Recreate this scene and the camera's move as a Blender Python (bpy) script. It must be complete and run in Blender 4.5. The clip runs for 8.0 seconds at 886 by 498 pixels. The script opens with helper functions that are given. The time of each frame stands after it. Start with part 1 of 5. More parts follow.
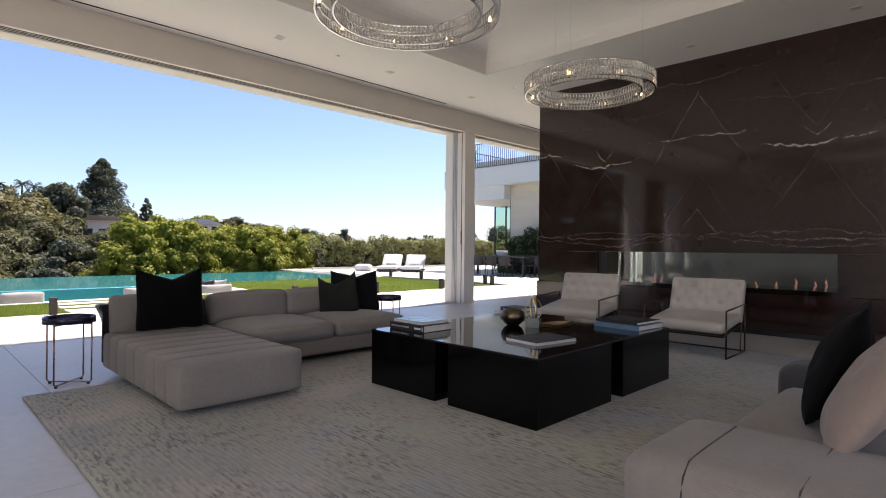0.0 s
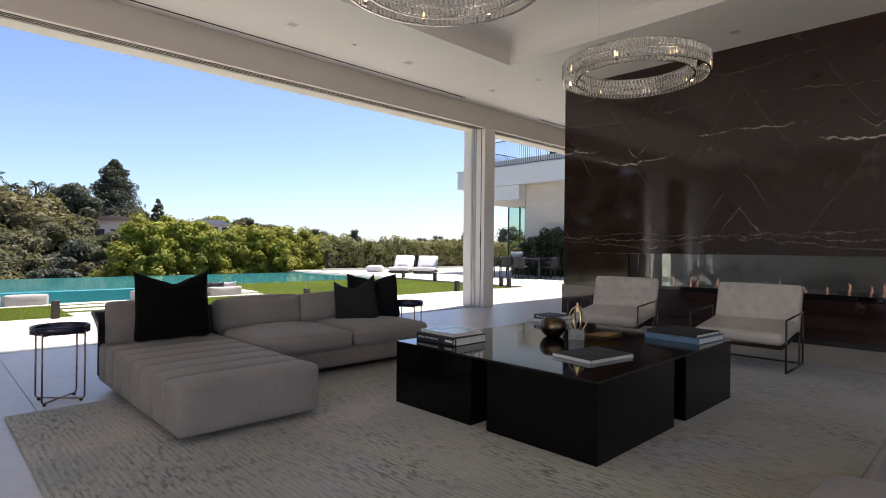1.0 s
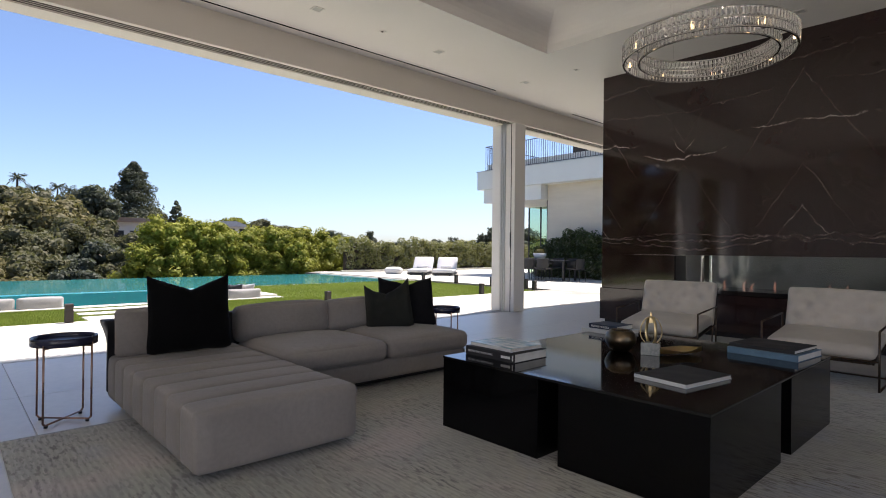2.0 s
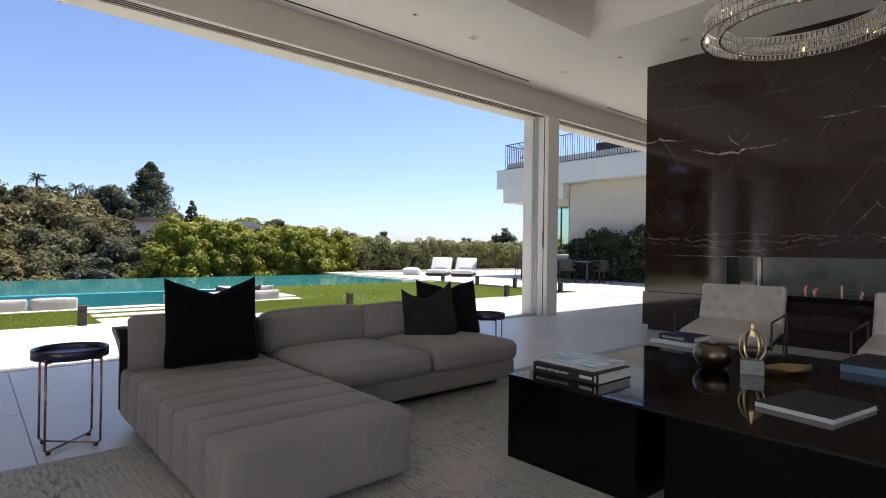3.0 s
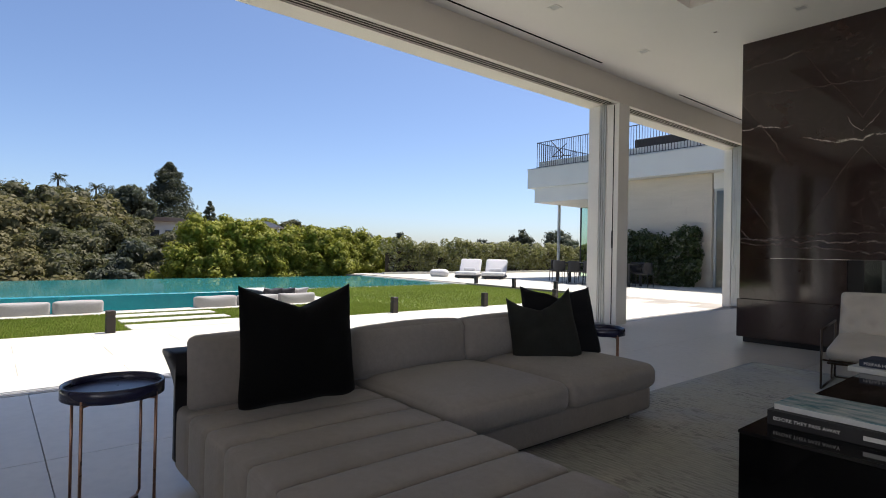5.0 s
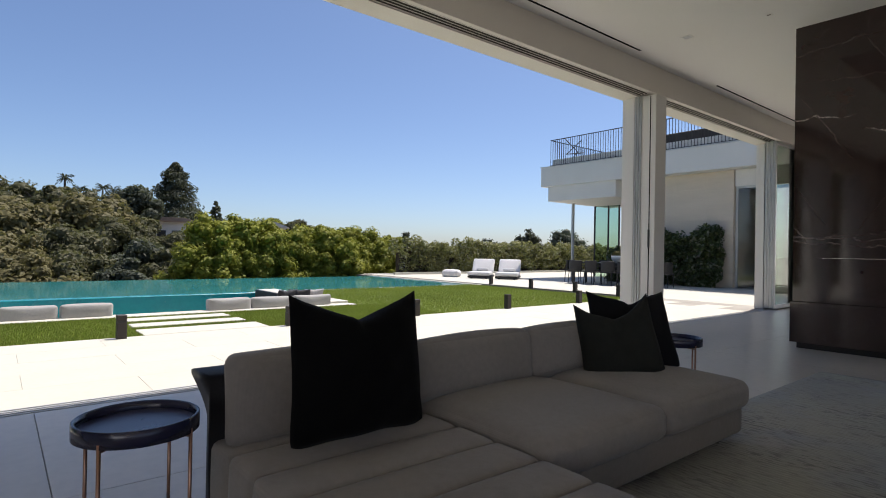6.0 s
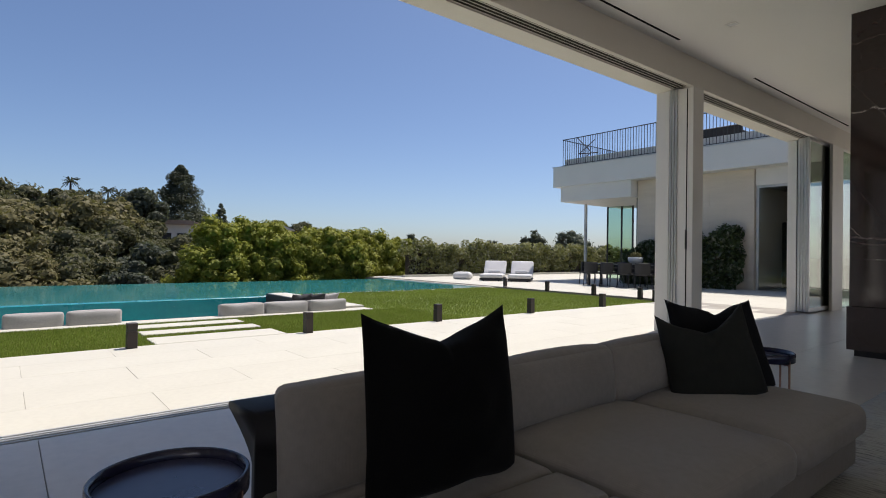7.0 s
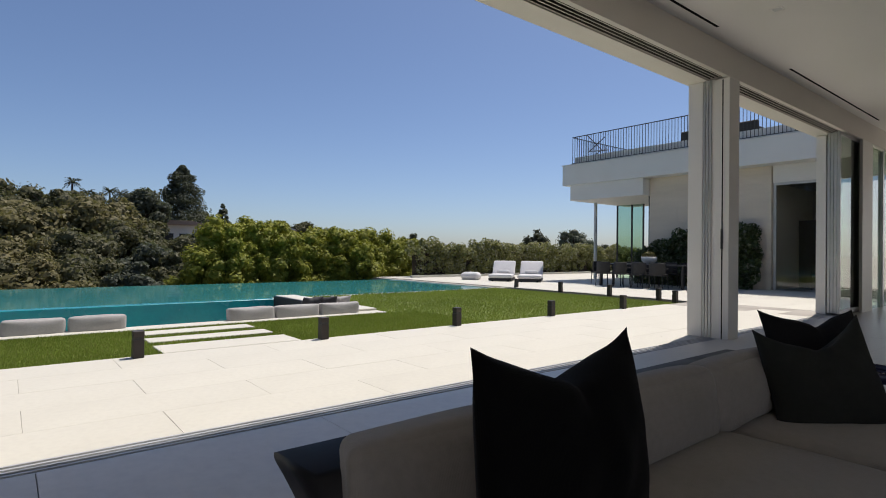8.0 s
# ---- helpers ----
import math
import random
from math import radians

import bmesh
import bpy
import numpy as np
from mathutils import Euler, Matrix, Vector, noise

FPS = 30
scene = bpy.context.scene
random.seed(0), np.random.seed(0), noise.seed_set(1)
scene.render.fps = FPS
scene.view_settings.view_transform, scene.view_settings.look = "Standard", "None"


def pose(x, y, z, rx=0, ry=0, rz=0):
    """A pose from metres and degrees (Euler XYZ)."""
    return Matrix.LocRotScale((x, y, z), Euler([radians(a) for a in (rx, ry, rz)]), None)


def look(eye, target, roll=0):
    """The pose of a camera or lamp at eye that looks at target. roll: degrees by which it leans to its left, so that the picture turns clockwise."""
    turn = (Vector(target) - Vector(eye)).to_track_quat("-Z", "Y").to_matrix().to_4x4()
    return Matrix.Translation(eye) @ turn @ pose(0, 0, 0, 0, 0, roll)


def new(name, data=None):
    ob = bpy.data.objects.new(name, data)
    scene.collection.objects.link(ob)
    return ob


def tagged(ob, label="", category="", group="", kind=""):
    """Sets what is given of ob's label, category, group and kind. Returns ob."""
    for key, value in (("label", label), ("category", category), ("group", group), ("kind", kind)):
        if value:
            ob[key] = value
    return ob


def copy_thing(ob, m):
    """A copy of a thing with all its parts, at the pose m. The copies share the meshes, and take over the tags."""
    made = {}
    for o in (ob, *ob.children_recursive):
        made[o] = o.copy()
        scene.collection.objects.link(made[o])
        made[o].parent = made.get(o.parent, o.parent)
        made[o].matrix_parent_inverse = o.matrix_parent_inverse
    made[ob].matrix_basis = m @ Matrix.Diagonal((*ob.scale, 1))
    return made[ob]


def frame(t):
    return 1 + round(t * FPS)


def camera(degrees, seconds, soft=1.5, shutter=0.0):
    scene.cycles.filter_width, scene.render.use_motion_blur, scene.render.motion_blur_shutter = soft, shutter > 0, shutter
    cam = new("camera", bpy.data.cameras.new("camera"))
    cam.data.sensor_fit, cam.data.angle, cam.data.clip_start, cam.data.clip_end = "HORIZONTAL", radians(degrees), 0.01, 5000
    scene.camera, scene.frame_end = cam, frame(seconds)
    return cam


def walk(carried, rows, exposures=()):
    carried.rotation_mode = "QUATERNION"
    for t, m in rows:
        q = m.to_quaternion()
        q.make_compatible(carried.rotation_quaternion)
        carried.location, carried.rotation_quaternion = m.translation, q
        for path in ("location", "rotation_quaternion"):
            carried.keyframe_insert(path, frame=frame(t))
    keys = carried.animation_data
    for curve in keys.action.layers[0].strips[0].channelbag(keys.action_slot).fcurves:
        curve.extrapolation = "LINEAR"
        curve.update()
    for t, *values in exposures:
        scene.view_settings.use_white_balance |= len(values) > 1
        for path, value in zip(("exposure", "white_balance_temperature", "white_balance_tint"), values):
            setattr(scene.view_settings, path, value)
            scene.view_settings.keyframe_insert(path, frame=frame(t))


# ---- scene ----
cam = camera(78.3, 8.0, soft=1.0)
PATH = [
    (0, (0.245, 0.352, 1.083), (-1.167, 1.768, 1.08), 0.5),
    (0.5, (0.017, 0.484, 1.095), (-1.405, 1.891, 1.094), 0.5),
    (1, (-0.215, 0.57, 1.088), (-1.651, 1.962, 1.088), 0.6),
    (1.5, (-0.471, 0.655, 1.085), (-1.925, 2.028, 1.088), 0.6),
    (3, (-1.284, 0.87, 1.076), (-2.787, 2.189, 1.082), 0.8),
    (3.5, (-1.558, 0.893, 1.058), (-3.072, 2.2, 1.066), 0.9),
    (4, (-1.828, 0.896, 1.073), (-3.351, 2.192, 1.081), 0.9),
    (4.5, (-2.095, 0.904, 1.062), (-3.624, 2.192, 1.072), 1.0),
    (6, (-2.901, 0.954, 1.054), (-4.447, 2.222, 1.063), 1.0),
    (6.5, (-3.154, 0.967, 1.064), (-4.705, 2.23, 1.076), 0.8),
    (7, (-3.403, 0.984, 1.06), (-4.958, 2.241, 1.075), 0.8),
    (7.5, (-3.643, 1.001, 1.08), (-5.201, 2.255, 1.092), 0.7),
    (8, (-3.876, 1.024, 1.079), (-5.435, 2.278, 1.092), 0.6),
]
walk(cam, [(t, look(eye, target, roll)) for t, eye, target, roll in PATH],
     exposures=((0.0, 1.03, 6650, 20), (1.5, 0.92, 6550, 18), (3.5, 0.79, 6450, 16), (4.5, 0.62, 6450, 15), (6.5, 0.2, 6450, 14), (8.0, -0.06, 6480, 14)))

# ---- light ----
world = bpy.data.worlds.new("world")
scene.world = world
world.use_nodes = True
wn = world.node_tree.nodes
SUN_EL, SUN_AZ = 66.0, 12.5     # degrees; azimuth from +y towards -x
sky = wn.new("ShaderNodeTexSky")
sky.sky_type = "NISHITA"
sky.sun_disc = False
sky.altitude = 800
sky.sun_elevation = radians(SUN_EL)
sky.sun_rotation = radians(-SUN_AZ)
sky.air_density, sky.dust_density, sky.ozone_density = 0.9, 1.8, 5.0
wn["Background"].inputs["Strength"].default_value = 0.112
world.node_tree.links.new(sky.outputs[0], wn["Background"].inputs[0])

sun = new("sun", bpy.data.lights.new("sun", "SUN"))
sun.data.energy, sun.data.angle, sun.data.color = 4.8, radians(0.55), (1.0, 0.955, 0.88)
sun_dir = Vector((-math.sin(radians(SUN_AZ)) * math.cos(radians(SUN_EL)), math.cos(radians(SUN_AZ)) * math.cos(radians(SUN_EL)), math.sin(radians(SUN_EL))))
sun.matrix_world = look(sun_dir * 60, (0, 0, 0))


def fill_lamp(at, target, wide, high, watts):
    """An area lamp added in an opening out of view, to brighten the room."""
    lamp = new("daylight_fill", bpy.data.lights.new("daylight_fill", "AREA"))
    lamp.data.shape, lamp.data.size, lamp.data.size_y, lamp.data.energy, lamp.data.color = "RECTANGLE", wide, high, watts, (1.0, 0.92, 0.83)
    lamp.matrix_world = look(at, target)


fill_lamp((0.9, -3.66, 1.7), (0.9, 0, 4.3), 4.6, 3.0, 80)
fill_lamp((3.66, 2.0, 1.7), (0, 2.0, 1.7), 8.0, 3.0, 9)
fill_lamp((-4.6, 18.7, 1.7), (-5.2, 12.0, 3.6), 4.4, 3.0, 36)


# ---- materials ----
def lin(c):
    return (*c, 1.0)


class Nodes:
    """A small wrapper round one node tree."""

    def __init__(self, name):
        self.m = bpy.data.materials.new(name)
        self.m.use_nodes = True
        self.t = self.m.node_tree
        self.b = self.t.nodes["Principled BSDF"]

    def n(self, kind, **props):
        node = self.t.nodes.new("ShaderNode" + kind)
        if "operation" in props:
            node.operation = props["operation"]
        if "use_clamp" in props:
            node.use_clamp = props["use_clamp"]
        if "data_type" in props:
            node.data_type = props["data_type"]
        if "blend_type" in props:
            node.blend_type = props["blend_type"]
        if "wave_type" in props:
            node.wave_type = props["wave_type"]
        if "bands_direction" in props:
            node.bands_direction = props["bands_direction"]
        return node

    def put(self, socket, v):
        if hasattr(v, "is_linked"):
            self.t.links.new(v, socket)
        else:
            socket.default_value = v

    def coord(self, scale=(1, 1, 1), rot=(0, 0, 0)):
        c, mp = self.n("TexCoord"), self.n("Mapping")
        self.t.links.new(c.outputs["Object"], mp.inputs[0])
        mp.inputs["Scale"].default_value = scale
        mp.inputs["Rotation"].default_value = rot
        return mp.outputs[0]

    def noise(self, scale, detail=4, rough=0.55, at=None, distort=0.0):
        k = self.n("TexNoise")
        self.t.links.new(at or self.coord(), k.inputs["Vector"])
        k.inputs["Scale"].default_value, k.inputs["Detail"].default_value = scale, detail
        k.inputs["Roughness"].default_value, k.inputs["Distortion"].default_value = rough, distort
        return k.outputs[0]

    def math(self, op, a, b=0.0, c=None, clamp=False):
        k = self.n("Math", operation=op, use_clamp=clamp)
        self.put(k.inputs[0], a)
        self.put(k.inputs[1], b)
        if c is not None:
            self.put(k.inputs[2], c)
        return k.outputs[0]

    def span(self, v, a, b, lo=0.0, hi=1.0):
        k = self.n("MapRange")
        self.put(k.inputs[0], v)
        for i, q in enumerate((a, b, lo, hi)):
            self.put(k.inputs[i + 1], q)
        return k.outputs[0]

    def mix(self, f, a, b, blend="MIX"):
        k = self.n("Mix", data_type="RGBA", blend_type=blend)
        self.put(k.inputs[0], f)
        self.put(k.inputs[6], lin(a) if isinstance(a, tuple) else a)
        self.put(k.inputs[7], lin(b) if isinstance(b, tuple) else b)
        return k.outputs[2]

    def bump(self, h, strength=0.3, dist=0.01):
        k = self.n("Bump")
        k.inputs["Strength"].default_value, k.inputs["Distance"].default_value = strength, dist
        self.t.links.new(h, k.inputs["Height"])
        self.t.links.new(k.outputs[0], self.b.inputs["Normal"])

    def set(self, **kw):
        names = {"color": "Base Color", "rough": "Roughness", "metal": "Metallic", "spec": "Specular IOR Level", "sheen": "Sheen Weight", "coat": "Coat Weight",
                 "trans": "Transmission Weight", "ior": "IOR", "emit": "Emission Color", "power": "Emission Strength", "alpha": "Alpha"}
        for k, v in kw.items():
            self.put(self.b.inputs[names[k]], lin(v) if isinstance(v, tuple) else v)
        return self


def plain(name, a, b=None, rough=0.5, metal=0.0, big=1.5, small=60.0, bump=0.1, depth=0.002, island=0.0, **kw):
    """A surface with two scales of variation: slow stains from a to b, and a fine grain with its relief."""
    k = Nodes(name)
    b = b or tuple(c * 0.8 for c in a)
    slow, fine = k.noise(big, 3), k.noise(small, 3)
    col = k.mix(k.span(slow, 0.35, 0.68), a, b)
    col = k.mix(k.span(fine, 0.3, 0.7, 0.0, 0.22), col, tuple(c * 0.6 for c in b))
    if island:
        info = k.n("ObjectInfo")
        col = k.mix(k.span(info.outputs["Random"], 0, 1, 0, island), col, tuple(c * 0.55 for c in a))
    k.set(color=col, rough=k.span(slow, 0.3, 0.7, max(0.02, rough * 0.85), min(1.0, rough * 1.15)), metal=metal, **kw)
    k.bump(fine, bump, depth)
    return k.m


def fabric(name, a, b, weave=420.0, sheen=0.15, rough=0.9, spec=0.35):
    k = Nodes(name)
    slow, mid = k.noise(2.2, 3), k.noise(38, 4)
    w1 = k.n("TexWave", wave_type="BANDS", bands_direction="X")
    w2 = k.n("TexWave", wave_type="BANDS", bands_direction="Y")
    at = k.coord()
    for w in (w1, w2):
        k.t.links.new(at, w.inputs["Vector"])
        w.inputs["Scale"].default_value, w.inputs["Distortion"].default_value = weave / 6, 1.2
    thread = k.math("ADD", k.math("MULTIPLY", w1.outputs[1], 0.5), k.math("MULTIPLY", w2.outputs[1], 0.5))
    col = k.mix(k.span(slow, 0.3, 0.7), a, b)
    col = k.mix(k.span(mid, 0.35, 0.75, 0, 0.3), col, tuple(c * 0.62 for c in a))
    k.set(color=col, rough=rough, sheen=sheen, spec=spec)
    fold = k.noise(6.5, 3, 0.5, None, 1.2)
    k.bump(k.math("ADD", k.math("ADD", thread, mid), k.math("MULTIPLY", fold, 7.0)), 0.22, 0.003)
    return k.m


def leaves(name, a, b, c, rough=0.55):
    """Foliage, each leaf of its own tone."""
    k = Nodes(name)
    geo = k.n("NewGeometry")
    r = geo.outputs["Random Per Island"]
    col = k.mix(k.span(r, 0, 0.6), a, b)
    col = k.mix(k.span(r, 0.72, 1.0), col, c)
    col = k.mix(k.span(k.noise(0.5, 2), 0.35, 0.7, 0, 0.5), col, tuple(q * 0.6 for q in a))
    k.set(color=col, rough=rough, spec=0.15)
    thin = k.n("BsdfTranslucent")
    k.t.links.new(k.mix(0.5, col, k.mix(0.5, col, (0.2, 0.24, 0.03))), thin.inputs[0])
    both = k.n("MixShader")
    both.inputs[0].default_value = 0.3
    k.t.links.new(k.b.outputs[0], both.inputs[1])
    k.t.links.new(thin.outputs[0], both.inputs[2])
    k.t.links.new(both.outputs[0], k.t.nodes["Material Output"].inputs[0])
    return k.m


M = {}
# stone floor inside: pale greige, honed to a low sheen
k = Nodes("floor_stone")
info = k.n("ObjectInfo")
s1, s2 = k.noise(0.8, 4), k.noise(14, 5)
col = k.mix(k.span(s1, 0.3, 0.7), (0.56, 0.53, 0.485), (0.5, 0.475, 0.435))
col = k.mix(k.span(s2, 0.4, 0.75, 0, 0.25), col, (0.30, 0.29, 0.28))
col = k.mix(k.span(info.outputs["Random"], 0, 1, 0, 0.12), col, (0.3, 0.3, 0.29))
k.set(color=col, rough=0.3, spec=0.5)
M["floor"] = k.m
k = Nodes("terrace_stone")
info = k.n("ObjectInfo")
s1, s2 = k.noise(0.9, 4), k.noise(22, 5)
col = k.mix(k.span(s1, 0.3, 0.7), (0.6, 0.575, 0.49), (0.545, 0.52, 0.44))
col = k.mix(k.span(s2, 0.42, 0.75, 0, 0.3), col, (0.47, 0.44, 0.375))
col = k.mix(k.span(info.outputs["Random"], 0, 1, 0, 0.16), col, (0.47, 0.445, 0.38))
k.set(color=col, rough=0.72)
k.bump(s2, 0.15, 0.003)
M["terrace"] = k.m
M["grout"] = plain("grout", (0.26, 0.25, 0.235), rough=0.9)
M["pave_grout"] = plain("pave_grout", (0.42, 0.385, 0.33), rough=0.95)
M["paint"] = plain("white_paint", (0.82, 0.8, 0.75), (0.79, 0.765, 0.72), rough=0.62, big=0.7, small=120, bump=0.04)
M["ceiling"] = plain("ceiling_paint", (0.87, 0.85, 0.8), (0.845, 0.825, 0.775), rough=0.75, big=0.5, small=140, bump=0.03)
# White paint toned down, so the beam's shade sits in its colour.
M["beam_paint"] = plain("shaded_white_paint", (0.74, 0.7, 0.63), (0.71, 0.67, 0.6), rough=0.62, big=0.7, small=120, bump=0.04)
M["outpaint"] = plain("outer_render", (0.76, 0.745, 0.71), (0.71, 0.695, 0.66), rough=0.8, big=0.6, small=50, bump=0.1)
M["alu"] = plain("pale_aluminium", (0.62, 0.62, 0.61), rough=0.38, metal=0.35, small=90, bump=0.03)
M["dark_slot"] = plain("dark_slot", (0.008, 0.007, 0.0065), rough=0.9, spec=0.1)
M["track_brown"] = plain("track_brown", (0.09, 0.072, 0.058), rough=0.6, small=90, bump=0.03)
M["gloss_black"] = plain("black_lacquer", (0.003, 0.003, 0.0033), rough=0.06, big=0.8, small=30, bump=0.004, depth=0.001, spec=0.95)
M["block_black"] = plain("black_lacquer_side", (0.003, 0.003, 0.0033), rough=0.1, big=0.8, small=30, bump=0.003, depth=0.001, spec=0.2)
M["black"] = plain("black_satin", (0.008, 0.008, 0.009), rough=0.42, small=80, bump=0.05)
M["sofa"] = fabric("grey_wool", (0.25, 0.229, 0.214), (0.213, 0.195, 0.182))
M["sofa_dark"] = fabric("charcoal_wool", (0.05, 0.05, 0.053), (0.04, 0.04, 0.043))
M["leather"] = plain("dark_leather", (0.004, 0.004, 0.006), (0.007, 0.007, 0.010), rough=0.48, big=4, small=180, bump=0.2, depth=0.001, spec=0.22)
M["velvet"] = fabric("black_velvet", (0.0022, 0.0022, 0.0026), (0.0034, 0.0034, 0.0038), weave=700, sheen=0.02, spec=0.1)
M["velvet_green"] = fabric("green_grey_velvet", (0.017, 0.0185, 0.0165), (0.026, 0.028, 0.025), weave=700, sheen=0.03, spec=0.12)
M["velvet_navy"] = fabric("ink_velvet", (0.007, 0.0075, 0.009), (0.011, 0.011, 0.013), weave=700, sheen=0.02, spec=0.1)
M["beige"] = fabric("beige_linen", (0.3, 0.235, 0.2), (0.25, 0.2, 0.17))
M["cream"] = plain("cream_leather", (0.53, 0.49, 0.43), (0.47, 0.435, 0.38), rough=0.5, big=3, small=150, bump=0.12, depth=0.001)
M["bronze"] = plain("aged_bronze", (0.10, 0.075, 0.055), (0.07, 0.052, 0.04), rough=0.34, metal=0.9, big=5, small=90, bump=0.04)
M["copper"] = plain("rose_copper", (0.42, 0.25, 0.18), (0.3, 0.18, 0.13), rough=0.3, metal=1.0, big=6, small=90, bump=0.03)
M["navy"] = plain("navy_lacquer", (0.008, 0.009, 0.03), (0.02, 0.021, 0.05), rough=0.22, big=7, small=40, bump=0.03)
M["navy_top"] = plain("worn_navy_top", (0.018, 0.02, 0.06), (0.05, 0.053, 0.1), rough=0.3, big=9, small=60, bump=0.05)
M["chrome"] = plain("polished_steel", (0.6, 0.59, 0.57), rough=0.16, metal=1.0, small=70, bump=0.02)
M["gold"] = plain("gold_leaf", (0.75, 0.6, 0.32), (0.55, 0.42, 0.22), rough=0.36, metal=1.0, big=12, small=60, bump=0.12)
M["vase"] = plain("patinated_brass", (0.2, 0.15, 0.09), (0.09, 0.07, 0.05), rough=0.33, metal=1.0, big=14, small=60, bump=0.12)
M["grey_marble"] = plain("grey_green_marble", (0.2, 0.22, 0.21), (0.1, 0.12, 0.115), rough=0.25, big=16, small=70, bump=0.02)
M["paper"] = plain("paper_edge", (0.66, 0.64, 0.58), rough=0.85, big=10, small=300, bump=0.1)
M["ink"] = plain("print_white", (0.75, 0.75, 0.73), rough=0.6)
M["book_black"] = plain("book_black", (0.014, 0.014, 0.016), (0.022, 0.022, 0.025), rough=0.62, big=8)
M["book_blue"] = plain("book_blue", (0.11, 0.2, 0.29), (0.08, 0.15, 0.23), rough=0.45, big=8)
M["book_navy"] = plain("book_navy", (0.008, 0.016, 0.04), (0.014, 0.035, 0.07), rough=0.55, big=9)
M["book_white"] = plain("book_white", (0.6, 0.62, 0.62), (0.52, 0.55, 0.56), rough=0.5, big=8)
M["book_grey"] = plain("book_grey", (0.33, 0.33, 0.34), (0.25, 0.25, 0.26), rough=0.5, big=8)
k = Nodes("seascape_cover")
sea = k.noise(9, 5, 0.6, k.coord((1, 3, 1)))
k.set(color=k.mix(k.span(sea, 0.35, 0.62), k.mix(k.span(k.noise(30, 4), 0.4, 0.7), (0.08, 0.2, 0.24), (0.16, 0.3, 0.33)), (0.5, 0.55, 0.55)), rough=0.25)
M["sea_cover"] = k.m
M["charcoal"] = plain("charcoal_metal", (0.03, 0.03, 0.032), (0.045, 0.043, 0.042), rough=0.5, metal=0.3, small=60)
M["brown_metal"] = plain("brown_metal", (0.035, 0.027, 0.024), (0.05, 0.04, 0.035), rough=0.5, metal=0.2, small=60)
M["grey_cushion"] = fabric("outdoor_grey", (0.45, 0.43, 0.41), (0.4, 0.385, 0.365))
M["white_cushion"] = fabric("outdoor_white", (0.72, 0.7, 0.68), (0.66, 0.645, 0.63))
M["wicker"] = plain("dark_wicker", (0.035, 0.032, 0.03), rough=0.7, small=70, bump=0.5, depth=0.006)
M["soil"] = plain("dry_soil", (0.17, 0.13, 0.09), (0.1, 0.085, 0.055), rough=0.95, big=0.06, small=1.5, bump=0.4, depth=0.2)
M["bark"] = plain("bark", (0.07, 0.05, 0.035), (0.045, 0.034, 0.025), rough=0.9, big=3, small=25, bump=0.5, depth=0.02)
M["lawn"] = plain("lawn_base", (0.15, 0.19, 0.04), (0.18, 0.22, 0.055), rough=0.9, big=0.8, small=30, bump=0.4, depth=0.02)
M["grass"] = leaves("grass_blades", (0.22, 0.3, 0.05), (0.3, 0.38, 0.07), (0.4, 0.4, 0.13), rough=0.6)
M["bush"] = leaves("bush_leaves", (0.18, 0.205, 0.025), (0.31, 0.315, 0.042), (0.4, 0.39, 0.085))
M["hedge"] = leaves("hedge_leaves", (0.2, 0.215, 0.068), (0.34, 0.33, 0.13), (0.48, 0.47, 0.38))
M["ivy"] = leaves("ivy_leaves", (0.05, 0.075, 0.028), (0.1, 0.13, 0.05), (0.4, 0.4, 0.3), rough=0.35)
M["oak"] = leaves("oak_leaves", (0.098, 0.098, 0.05), (0.13, 0.126, 0.064), (0.165, 0.152, 0.085))
M["olive"] = leaves("olive_leaves", (0.16, 0.142, 0.062), (0.2, 0.175, 0.078), (0.24, 0.205, 0.1))
# Needle green lightened and greyed to carry the hill's aerial haze.
M["pine"] = leaves("hazed_needles", (0.075, 0.084, 0.06), (0.1, 0.112, 0.08), (0.12, 0.132, 0.095))
# Paled and desaturated: the haze of distance is put into this leaf colour.
M["hazed_leaves"] = leaves("hazed_leaves", (0.098, 0.119, 0.077), (0.154, 0.168, 0.112), (0.210, 0.217, 0.154))
M["taupe_wall"] = plain("taupe_wall", (0.5, 0.45, 0.39), (0.44, 0.39, 0.335), rough=0.85, small=40)
M["roof_tile"] = plain("roof_tile", (0.35, 0.26, 0.2), rough=0.85, small=6)
M["pale_roof"] = plain("pale_roof", (0.6, 0.6, 0.6), rough=0.7, small=6)
k = Nodes("limestone")
at = k.coord((0.5, 1, 3.0))
s1, s2 = k.noise(1.2, 5, 0.6, at), k.noise(26, 4)
col = k.mix(k.span(s1, 0.35, 0.7), (0.68, 0.6, 0.49), (0.61, 0.535, 0.435))
k.set(color=k.mix(k.span(s2, 0.4, 0.7, 0, 0.25), col, (0.46, 0.4, 0.33)), rough=0.75)
k.bump(s2, 0.15, 0.004)
M["limestone"] = k.m

# clear glass, crystal, bulb, flame
k = Nodes("clear_glass")
k.set(color=(0.93, 0.97, 0.95), rough=0.0, trans=1.0, ior=1.45)
M["glass"] = k.m
k = Nodes("green_glass")
k.set(color=(0.45, 0.62, 0.49), rough=0.0, trans=1.0, ior=1.45)
M["green_glass"] = k.m
k = Nodes("crystal")
k.set(color=(0.97, 0.96, 0.94), rough=0.04, trans=0.88, ior=1.5)
M["crystal"] = k.m
k = Nodes("bulb_glow")
k.set(color=(1.0, 0.8, 0.5), emit=(1.0, 0.72, 0.38), power=1.8)
M["bulb"] = k.m
k = Nodes("flame_glow")
